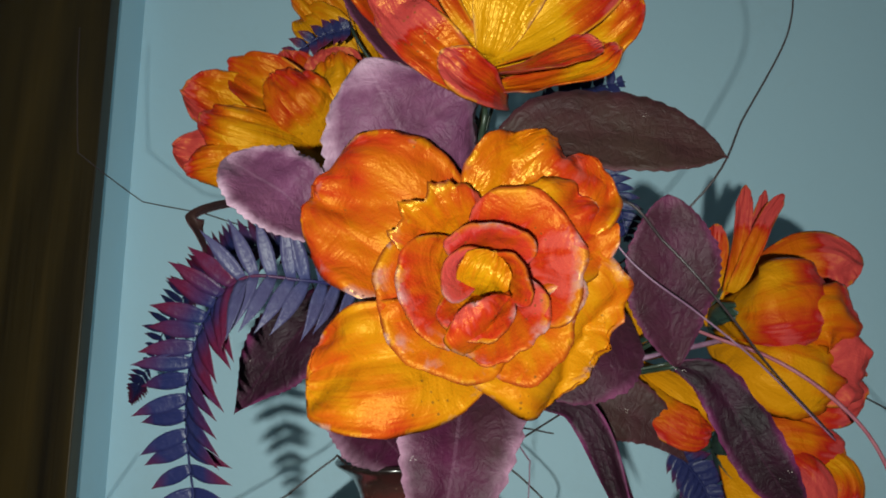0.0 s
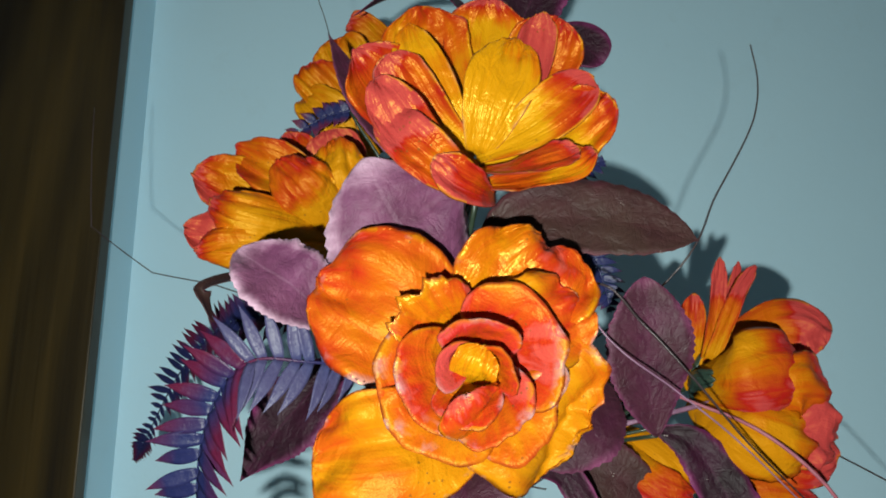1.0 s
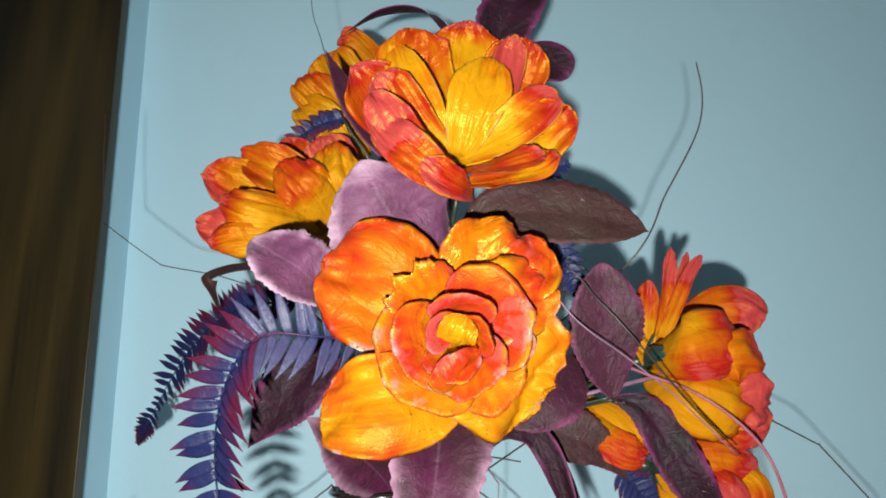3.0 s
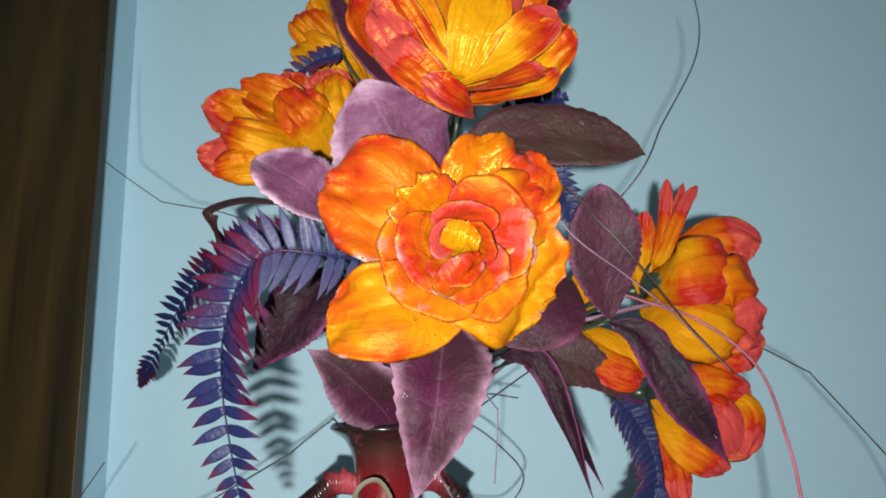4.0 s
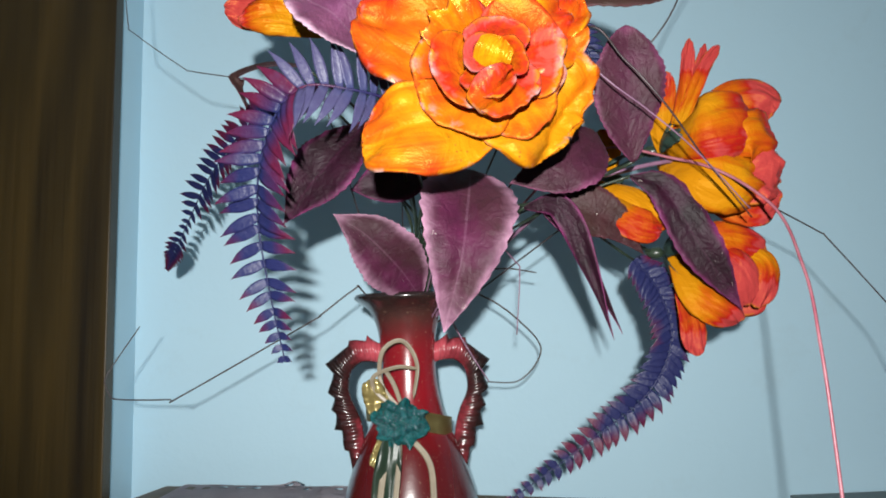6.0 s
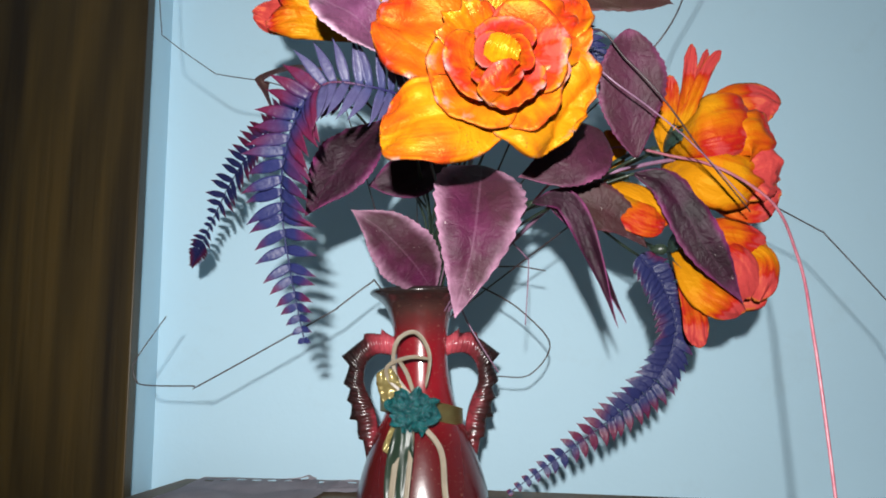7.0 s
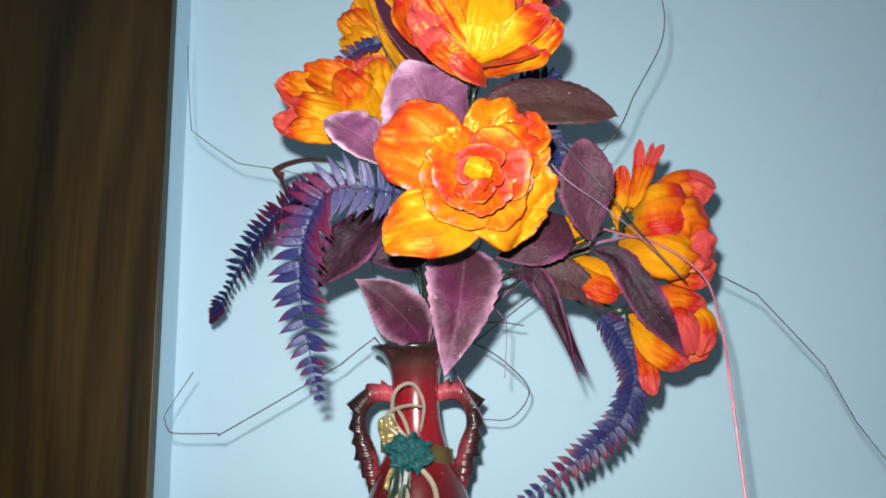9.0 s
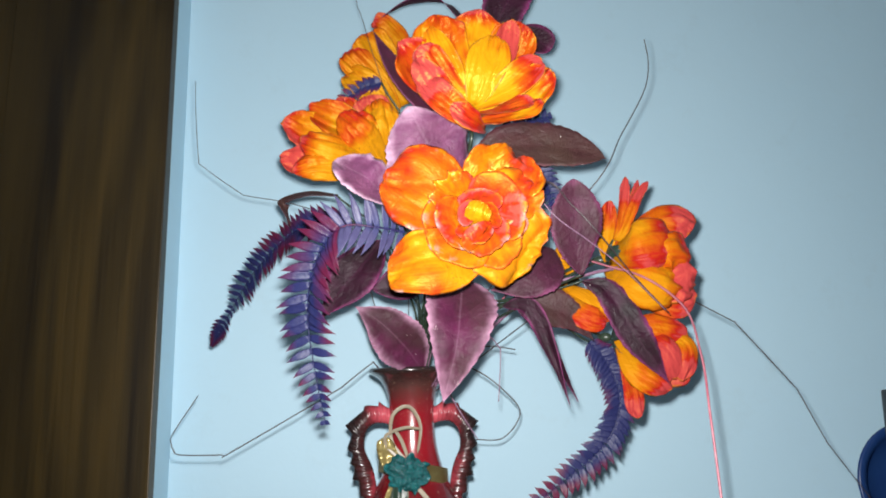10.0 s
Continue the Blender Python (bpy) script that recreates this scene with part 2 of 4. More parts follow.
M_LILY = petal_material("flame_satin_petal", (0.44, 0.20, 0.004), (0.37, 0.064, 0.003), (0.28, 0.007, 0.005), glitter=0.25, rough=0.36, rib=0.6, gloss=0.45, bias=0.08)
M_TULIP = petal_material("golden_satin_petal", (0.41, 0.165, 0.004), (0.37, 0.080, 0.003), (0.30, 0.008, 0.005), glitter=0.1, rough=0.40, rib=0.8, gloss=0.4, bias=-0.04)
M_BUD = petal_material("amber_satin_petal", (0.41, 0.16, 0.004), (0.37, 0.074, 0.003), (0.29, 0.007, 0.007), rough=0.46, rib=0.45, gloss=0.22, bias=0.06)
M_LEAF = leaf_material("mauve_velvet_leaf", (0.070, 0.009, 0.034), (0.125, 0.016, 0.066), (0.56, 0.30, 0.44), (0.050, 0.024, 0.022), 0.55, 0.60)
M_LILAC = leaf_material("lilac_velvet_leaf", (0.150, 0.040, 0.105), (0.27, 0.085, 0.195), (0.62, 0.42, 0.54), (0.085, 0.034, 0.045), 0.5, 0.68)
M_BROWN = leaf_material("brown_velvet_leaf", (0.045, 0.014, 0.016), (0.075, 0.022, 0.028), (0.10, 0.026, 0.04), (0.050, 0.028, 0.020), 0.7, 0.80)
M_PLUM = leaf_material("plum_velvet_leaf", (0.014, 0.002, 0.007), (0.040, 0.004, 0.022), (0.19, 0.028, 0.115), (0.020, 0.006, 0.010), 0.3, 0.68)
M_WINE = leaf_material("wine_velvet_leaf", (0.050, 0.008, 0.024), (0.090, 0.014, 0.046), (0.18, 0.045, 0.11), (0.045, 0.018, 0.018), 0.5, 0.76)
M_FERN = fern_material("violet_fern", (0.013, 0.016, 0.068), (0.075, 0.007, 0.028), (0.045, 0.042, 0.11))
M_FERN_PALE = fern_material("lavender_fern", (0.040, 0.046, 0.120), (0.048, 0.044, 0.105), (0.11, 0.115, 0.19))
M_STEM = plain_material("dark_green_stem", (0.015, 0.025, 0.015), (0.03, 0.045, 0.03), 60, 0.35)
M_SEPAL = plain_material("dark_green_cloth", (0.012, 0.028, 0.020), (0.028, 0.050, 0.036), 80, 0.5)
M_STALK = plain_material("mauve_stem", (0.14, 0.07, 0.12), (0.22, 0.12, 0.19), 90, 0.4)
M_WIRE = plain_material("brown_wire", (0.022, 0.014, 0.016), (0.045, 0.030, 0.034), 120, 0.4)
M_PINKWIRE = plain_material("dusky_pink_wire", (0.25, 0.06, 0.09), (0.34, 0.13, 0.16), 120, 0.4)
M_WALL = wall_material()
M_WOOD = wood_material("varnished_brown_wood", (0.012, 0.007, 0.002), (0.037, 0.023, 0.005), (0.076, 0.045, 0.009))
M_TABLE = wood_material("table_wood", (0.06, 0.034, 0.012), (0.10, 0.058, 0.020), (0.14, 0.082, 0.030), 0.5)
M_VASE = vase_material()
M_HANDLE = handle_material()
M_TEAL = plain_material("teal_organza", (0.002, 0.040, 0.046), (0.008, 0.105, 0.110), 180, 0.2, rise=0.6, distance=0.002)
M_OLIVE = plain_material("dark_green_organza", (0.010, 0.022, 0.014), (0.022, 0.040, 0.026), 90, 0.35)
M_GOLD = plain_material("gold_ribbon", (0.26, 0.20, 0.07), (0.38, 0.31, 0.13), 60, 0.28, metal=0.5)
M_CREAM = plain_material("cream_ribbon", (0.17, 0.135, 0.095), (0.24, 0.20, 0.14), 60, 0.4)
M_PAPER = plain_material("white_paper", (0.42, 0.37, 0.42), (0.52, 0.47, 0.52), 40, 0.7)
M_BLUE = plain_material("blue_plastic", (0.008, 0.03, 0.12), (0.012, 0.045, 0.16), 30, 0.35)
M_BLACK = plain_material("black_plastic", (0.006, 0.006, 0.007), (0.012, 0.012, 0.013), 30, 0.4)
M_CABINET = plain_material("grey_green_paint", (0.10, 0.13, 0.13), (0.14, 0.17, 0.17), 12, 0.6)
M_FLOOR = plain_material("grey_floor", (0.25, 0.24, 0.23), (0.32, 0.31, 0.30), 6, 0.6)
M_CEIL = plain_material("ceiling_paint", (0.7, 0.7, 0.7), (0.75, 0.75, 0.75), 6, 0.7)


# ---- building helpers ----
def part(name, bm, mat, parent=None, label="", smooth=True):
    me = bpy.data.meshes.new(name)
    bm.to_mesh(me)
    bm.free()
    if smooth:
        me.polygons.foreach_set("use_smooth", [True] * len(me.polygons))
    me.materials.append(mat)
    ob = new(name, me)
    if parent is not None:
        ob.parent = parent
    if label:
        ob["label"] = label
    return ob


def thing(name, label, category, group=""):
    ob = new(name)
    ob.empty_display_size = 0.01
    return tagged(ob, label, category, group)


def surf(fn, nu, nv, thick=0.0006):
    """A cloth sheet with thickness from fn(u, v), u in 0..1 along, v in -1..1 across; carries a UV map."""
    grid = [[Vector(fn(i / nu, 2 * j / nv - 1)) for j in range(nv + 1)] for i in range(nu + 1)]
    bm = bmesh.new()
    uvl = bm.loops.layers.uv.new("UVMap")
    top, low = [], []
    for i in range(nu + 1):
        rt, rl = [], []
        for j in range(nv + 1):
            du = grid[min(i + 1, nu)][j] - grid[max(i - 1, 0)][j]
            dv = grid[i][min(j + 1, nv)] - grid[i][max(j - 1, 0)]
            n = du.cross(dv)
            n = n.normalized() if n.length > 1e-12 else Vector((0, 0, 0))
            rt.append(bm.verts.new(grid[i][j]))
            rl.append(bm.verts.new(grid[i][j] - n * thick))
        top.append(rt)
        low.append(rl)

    def quad(vs, uvs):
        f = bm.faces.new(vs)
        for loop, uv in zip(f.loops, uvs):
            loop[uvl].uv = uv
    for i in range(nu):
        for j in range(nv):
            q = [(i, j), (i + 1, j), (i + 1, j + 1), (i, j + 1)]
            uvs = [(a / nu, b / nv) for a, b in q]
            quad([top[a][b] for a, b in q], uvs)
            quad([low[a][b] for a, b in reversed(q)], uvs[::-1])
    border = [(i, 0) for i in range(nu)] + [(nu, j) for j in range(nv)] + [(i, nv) for i in range(nu, 0, -1)] + [(0, j) for j in range(nv, 0, -1)]
    for (a, b), (c, d) in zip(border, border[1:] + border[:1]):
        quad([top[c][d], top[a][b], low[a][b], low[c][d]], [(c / nu, d / nv), (a / nu, b / nv), (a / nu, b / nv), (c / nu, d / nv)])
    return bm


def spline(points, n):
    """n + 1 places on a smooth line through the points."""
    p = [Vector(q) for q in points]
    p = [2 * p[0] - p[1]] + p + [2 * p[-1] - p[-2]]
    out, segs = [], len(p) - 3
    for k in range(n + 1):
        s = k / n * segs
        i = min(int(s), segs - 1)
        t = s - i
        a, b, c, d = p[i:i + 4]
        out.append(0.5 * ((2 * b) + (c - a) * t + (2 * a - 5 * b + 4 * c - d) * t * t + (3 * b - a - 3 * c + d) * t ** 3))
    return out


def tube(points, r0, r1, n=24, sides=6, flat=1.0, facing=(0, -1, 0)):
    line = spline(points, n)
    bm = bmesh.new()
    rings = []
    for k, q in enumerate(line):
        t = (line[min(k + 1, n)] - line[max(k - 1, 0)]).normalized()
        s = t.cross(Vector(facing))
        s = s.normalized() if s.length > 1e-5 else t.orthogonal().normalized()
        w = s.cross(t)
        r = r0 + (r1 - r0) * k / n
        rings.append([bm.verts.new(q + r * (s * math.cos(a) + w * flat * math.sin(a))) for a in (2 * math.pi * i / sides for i in range(sides))])
    for a, b in zip(rings, rings[1:]):
        for i in range(sides):
            bm.faces.new((a[i], a[(i + 1) % sides], b[(i + 1) % sides], b[i]))
    bm.faces.new(rings[0][::-1])
    bm.faces.new(rings[-1])
    return bm


def box(x0, x1, y0, y1, z0, z1, bevel=0.0):
    bm = bmesh.new()
    bmesh.ops.create_cube(bm, size=1, matrix=Matrix.Translation(((x0 + x1) / 2, (y0 + y1) / 2, (z0 + z1) / 2)) @ Matrix.Diagonal((x1 - x0, y1 - y0, z1 - z0, 1)))
    if bevel:
        bmesh.ops.bevel(bm, geom=bm.edges[:], offset=bevel, segments=2, affect="EDGES", profile=0.6)
    return bm


def lathe(profile, centre, sides=64):
    bm = bmesh.new()
    rings = []
    for r, z in profile:
        rings.append([bm.verts.new((centre[0] + r * math.cos(a), centre[1] + r * math.sin(a), z)) for a in (2 * math.pi * i / sides for i in range(sides))])
    for a, b in zip(rings, rings[1:]):
        for i in range(sides):
            bm.faces.new((a[i], a[(i + 1) % sides], b[(i + 1) % sides], b[i]))
    bm.faces.new(rings[0][::-1])
    bm.faces.new(rings[-1])
    return bm


def blade(points, width, facing=(0, -1, 0), fold=0.15, teeth=0, peak=0.42, twist=0.0, wave=0.0, seed=0, nu=44, nv=10, tail=0.06, sharp=1.25, twist0=0.0):
    """A leaf along the points. width: half its width; facing: where its upper side looks."""
    line = spline(points, nu)
    frames = []
    for k, q in enumerate(line):
        t = (line[min(k + 1, nu)] - line[max(k - 1, 0)]).normalized()
        n = Vector(facing)
        n = (n - t * n.dot(t)).normalized()
        n = Matrix.Rotation(radians(twist0 + twist * k / nu), 3, t) @ n
        frames.append((q, n, t.cross(n)))

    def profile(u):
        if u < peak:
            return tail + (1 - tail) * math.sin(math.pi / 2 * u / peak) ** 0.9
        s = (u - peak) / (1 - peak)
        return max(0.0, math.cos(math.pi / 2 * s)) ** sharp

    def fn(u, v):
        q, n, s = frames[round(u * nu)]
        w = width * profile(u)
        if teeth:
            w *= 1 + 0.09 * ((u * teeth) % 1 - 0.5) * abs(v) ** 3
        z = noise.noise(Vector((u * 3 + seed * 7.3, v * 1.7, seed * 3.1)))
        ruffle = noise.noise(Vector((u * 9 + seed, v * 2.5, 4.0 + seed))) * abs(v)
        return q + s * (v * w) + n * (fold * abs(v) * w + wave * (z + 0.5 * ruffle) * width * profile(u))
    return surf(fn, nu, nv)


def petal(az, r0, t0, t1, length, width, cup=0.4, ruffle=0.15, peak=0.62, seed=0, notch=0.0, nu=26, nv=16, bow=1.0):
    """A petal in a flower's own frame: z is its axis, az its side; t0, t1: how far it leans out at foot and tip."""
    a = radians(az)
    rad, tan, ax = Vector((math.cos(a), math.sin(a), 0)), Vector((-math.sin(a), math.cos(a), 0)), Vector((0, 0, 1))
    mids, q = [], rad * r0
    for k in range(nu + 1):
        th = radians(t0 + (t1 - t0) * (k / nu) ** bow)
        mids.append((q.copy(), ax * math.sin(th) - rad * math.cos(th)))
        q = q + (ax * math.cos(th) + rad * math.sin(th)) * (length / nu)

    def profile(u):
        if u < peak:
            return 0.24 + 0.76 * math.sin(math.pi / 2 * u / peak)
        return 1 - 0.30 * ((u - peak) / (1 - peak)) ** 2

    def along(u):
        k = min(max(u, 0.0), 1.0) * nu
        i = min(int(k), nu - 1)
        (p, n), (q, m) = mids[i], mids[i + 1]
        return p.lerp(q, k - i), n.lerp(m, k - i).normalized(), (q - p).normalized()

    def fn(u, v):
        av = abs(v)
        scallop = 0.06 * noise.noise(Vector((v * 2.6, seed * 9.1, 0.3))) - notch * 0.12 * max(0.0, 1 - av * 2.5)
        s = u * (1 - 0.85 * width / length * (1 - math.sqrt(1 - 0.94 * av * av)) + scallop * u)
        q, n, fwd = along(s)
        w = width * profile(s)
        lat, rise = (math.sin(v * cup) / cup * w, (1 - math.cos(v * cup)) / cup * w)
        z = noise.noise(Vector((s * 2.6 + seed * 5.7, v * 2.2 + seed, seed * 1.3)))
        z2 = noise.noise(Vector((s * 5 + seed * 2.7, v * 4.0, seed * 2.3)))
        z3 = noise.noise(Vector((seed * 4.1, v * 5.5 + u * 2, u * 3)))
        edge = max(u, av)
        out = n * (rise + ruffle * width * (z * u + (0.5 * z2 + 0.5 * z3) * edge ** 3))
        over = max(0.0, s - 1.0) * length
        return q + tan * lat + out + fwd * over
    return surf(fn, nu, nv)


def flower_frame(place, axis, up=(0, 0, 1)):
    a = Vector(axis).normalized()
    y = Vector(up)
    y = (y - a * y.dot(a)).normalized()
    x = y.cross(a)
    m = Matrix((x, y, a)).transposed().to_4x4()
    m.translation = place
    return m


MOUTH = Vector((-0.036, 0.595, 1.190))


def stem(parent, start, via, r=0.0016, foot=(0, 0, 0), mat=None, name="stem"):
    end = MOUTH + Vector(foot)
    hub = Vector((-0.012, 0.555, 1.285)) + Vector(foot) * 1.6
    if start[0] > 0.11:
        via = [Vector((0.072, 0.462, 1.292)) + Vector(foot) * 0.5]
    return part(name, tube([start, via[0], hub, end], r, r * 1.1, 28), mat or M_STEM, parent)


def draped_petal(pts, width, facing=(0, -1, 0), cup=0.4, ruffle=0.2, crease=0.0, peak=0.58, foot=0.35, full=1.9, curl=0.04, seed=0, nu=32, nv=22):
    """A cloth petal whose middle runs through pts. width: half its width; cup: how far its sides rise towards
    facing (below 0: they fall away); crease: depth of the pressed folds that run along it."""
    line = spline(pts, nu)
    rows = []
    for k, q in enumerate(line):
        t = (line[min(k + 1, nu)] - line[max(k - 1, 0)]).normalized()
        n = Vector(facing)
        n = (n - t * n.dot(t)).normalized()
        rows.append((q, n, t.cross(n), t))

    def along(s):
        k = min(max(s, 0.0), 1.0) * nu
        i = min(int(k), nu - 1)
        f = k - i
        return [p.lerp(r, f) for p, r in zip(rows[i], rows[i + 1])]

    def profile(s):
        if s < peak:
            return foot + (1 - foot) * math.sin(math.pi / 2 * s / peak) ** 0.9
        return max(0.0, 1 - ((s - peak) / (1 - peak)) ** full) ** (1 / full)
    k0 = seed * 3.7

    def fn(u, v):
        av = abs(v)
        s = 1 - (1 - u) ** 1.7
        q, n, side, fwd = along(s)
        sway = noise.noise(Vector((s * 3.1, math.copysign(2.0, v), k0))) + 0.4 * noise.noise(Vector((s * 9.0, math.copysign(2.0, v), k0)))
        w = width * profile(s) * (1 + 0.10 * sway * av)
        bend = abs(cup) + 1e-4
        lat, rise = math.sin(v * bend) / bend * w, (1 - math.cos(v * bend)) / bend * w
        rise = math.copysign(rise, cup)
        x = v * profile(s)
        z = noise.noise(Vector((s * 2.2 + k0, x * 1.8 + seed, seed * 1.3)))
        z2 = noise.noise(Vector((s * 4.2 + k0, x * 3.6, seed * 2.3)))
        z3 = noise.noise(Vector((s * 6.0 + seed * 4.1, x * 5.0, k0)))
        edge = max(s, abs(x)) ** 3
        fold = noise.noise(Vector((x * 6.5 + 1.2 * z, s * 1.6, k0))) + 0.5 * noise.noise(Vector((x * 13 + 2 * z2, s * 2.5, k0 + 5)))
        lip = curl * width * max(0.0, max(s, av * profile(s) ** 0.3) - 0.8) ** 2 * 14
        out = rise - lip + ruffle * width * (1.3 * z * s + (0.9 * z2 + 0.45 * z3) * edge) + crease * 0.15 * width * fold * min(1.0, 2 * s)
        drift = 0.16 * width * noise.noise(Vector((s * 1.8, k0, 8.1))) * s
        nick = 0.10 * width * (noise.noise(Vector((v * 2.2, k0, 3.3))) + 0.5 * noise.noise(Vector((v * 6.5, k0, 6.3)))) * max(0.0, u - 0.55) / 0.45
        return q + side * (lat + drift) + n * out + fwd * nick
    return surf(fn, nu, nv)


def bloom(ob, mat, width, pts, bias=0.0, **shape):
    """Adds one petal to a flower; bias: how much redder it is dyed than its fellows."""
    count = sum(1 for c in ob.children if c.name.startswith("petal"))
    p = part("petal", draped_petal(pts, width, seed=count + 3 * len(ob["label"]) % 17, **shape), mat, ob)
    p["flush"] = float(bias)
    return p


def wrap(ob, mat, a0, a1, r0, r1, y0, y1, bias=0.0, crease=0.25, nu=18, nv=34):
    """A petal of the rose's heart, wrapped round its axis from angle a0 to a1; it opens from radius r0 at
    depth y0 to r1 at y1."""
    count = sum(1 for c in ob.children if c.name.startswith("petal"))
    k0 = count * 2.9

    def fn(u, v):
        a = radians((a0 + a1) / 2 + v * (a1 - a0) / 2)
        top = 1 - 0.55 * abs(v) ** 5 + 0.07 * noise.noise(Vector((v * 2.6, k0, 0.4)))
        s = u * top
        y = y0 + (y1 - y0) * s + 0.05 * (y0 - y1) * max(0.0, u - 0.8) * 5
        flare = s ** 1.15 + 0.05 * max(0.0, u - 0.82) * 5
        swell = 1 + 0.10 * noise.noise(Vector((v * 1.7, s * 1.4, k0))) + 0.06 * noise.noise(Vector((v * 4.0, s * 2.0, k0 + 3))) * s
        fold = crease * 0.10 * (noise.noise(Vector((v * 8, s * 1.5, k0 + 7))) + 0.5 * noise.noise(Vector((v * 17, s * 2.5, k0 + 9)))) * s
        r = (r0 + (r1 - r0) * flare) * (swell + fold) - 0.0025 * v
        axis = (y - 0.268) / 0.05
        return Vector((0.0175 + 0.0045 * axis + r * math.cos(a), y, 1.337 + 0.016 * axis + r * math.sin(a)))
    p = part("petal", surf(fn, nu, nv), mat, ob)
    p["flush"] = float(bias)
    return p


def flower(name, label, place, axis, stem_via, foot, group="", sepals=0):
    ob = thing(name, label, "artificial flower", group)
    m = flower_frame(place, axis)
    bm = lathe([(0.0008, -0.016), (0.003, -0.013), (0.005, -0.009), (0.005, -0.004), (0.003, -0.001), (0.001, 0.0)], (0, 0), 12)
    bm.transform(m)
    calyx = part("calyx", bm, M_STEM, ob, "dark green calyx")
    for k in range(sepals):
        bm = petal(k * 360 / sepals + 25, 0.004, 78, 30, 0.034, 0.0075, 0.5, 0.4, peak=0.35, seed=k)
        bm.transform(m)
        part("sepal", bm, M_SEPAL, calyx, "dark green pointed sepal")
    stem(ob, m @ Vector((0, 0, -0.008)), stem_via, foot=foot)
    return ob


# ---- the place ----
WALL_Y = 0.905


def structure(name, bm, mat, label):
    return tagged(part(name, bm, mat, smooth=False), label, "", "", "structure")


structure("wall_north", box(-0.429, 2.2, WALL_Y, WALL_Y + 0.12, 0, 2.6), M_WALL, "pale blue painted plaster wall behind the flowers")
structure("wall_pier", box(-0.9, -0.429, 0.820, 1.025, 0, 2.6), M_WALL, "pale blue wall pier behind the wooden casing")
structure("wall_west", box(-2.3, -2.2, -2.4, 0.98, 0, 2.6), M_WALL, "plain blue side wall")
structure("wall_northwest", box(-2.2, -0.9, 0.822, 0.98, 0, 2.6), M_WALL, "plain blue wall beyond the casing")
structure("wall_east", box(2.2, 2.3, -2.4, 1.025, 0, 2.6), M_WALL, "plain blue side wall")
structure("wall_south", box(-2.3, 2.3, -2.5, -2.4, 0, 2.6), M_WALL, "plain blue wall behind the camera")
structure("floor", box(-2.3, 2.3, -2.5, 1.03, -0.1, 0), M_FLOOR, "plain grey floor")
structure("ceiling", box(-2.3, 2.3, -2.5, 1.03, 2.6, 2.7), M_CEIL, "plain white ceiling")


def door_casing():
    ob = tagged(new("door_casing"), "varnished brown wooden door casing with a carved cornice", "door casing", "", "structure")
    part("casing_board", box(-0.68, -0.421, 0.797, 0.820, 0.0, 1.934, 0.0015), M_WOOD, ob, smooth=False)
    part("door_panel", box(-1.46, -0.682, 0.806, 0.818, 0.0, 1.950, 0.0015), M_WOOD, ob, smooth=False)
    part("cornice", box(-1.46, -0.366, 0.750, 0.818, 1.937, 2.005, 0.008), M_WOOD, ob, "dark carved cornice")
    for k, (x, z, r) in enumerate(((-0.379, 1.935, 0.015), (-0.395, 1.930, 0.013), (-0.417, 1.931, 0.017), (-0.442, 1.931, 0.015))):
        bm = bmesh.new()
        bmesh.ops.create_icosphere(bm, subdivisions=3, radius=r)
        for v in bm.verts:
            v.co *= 1 + 0.35 * noise.noise(v.co * 70 + Vector((k, 0, 0)))
        bm.transform(Matrix.Translation((x, 0.778, z)))
        part("carving", bm, M_WOOD, ob)
    return ob


door_casing()


def table():
    ob = thing("table", "brown wooden side table standing askew before the blue wall", "table")
    turn = pose(-0.362, 0.852, 0, 0, 0, -16)

    def board(name, *sizes):
        bm = box(*sizes)
        bm.transform(turn)
        part(name, bm, M_TABLE, ob, smooth=False)
    board("tabletop", 0, 0.78, -0.46, 0, 0.973, 0.999, 0.003)
    for x in (0.04, 0.74):
        for y in (-0.42, -0.04):
            board("leg", x - 0.022, x + 0.022, y - 0.022, y + 0.022, 0, 0.973, 0.002)
    for y in (-0.42, -0.04):
        board("apron", 0.062, 0.718, y - 0.01, y + 0.01, 0.893, 0.973, 0.001)
    return ob


table()

# ---- the vase ----
VX, VY = -0.036, 0.595


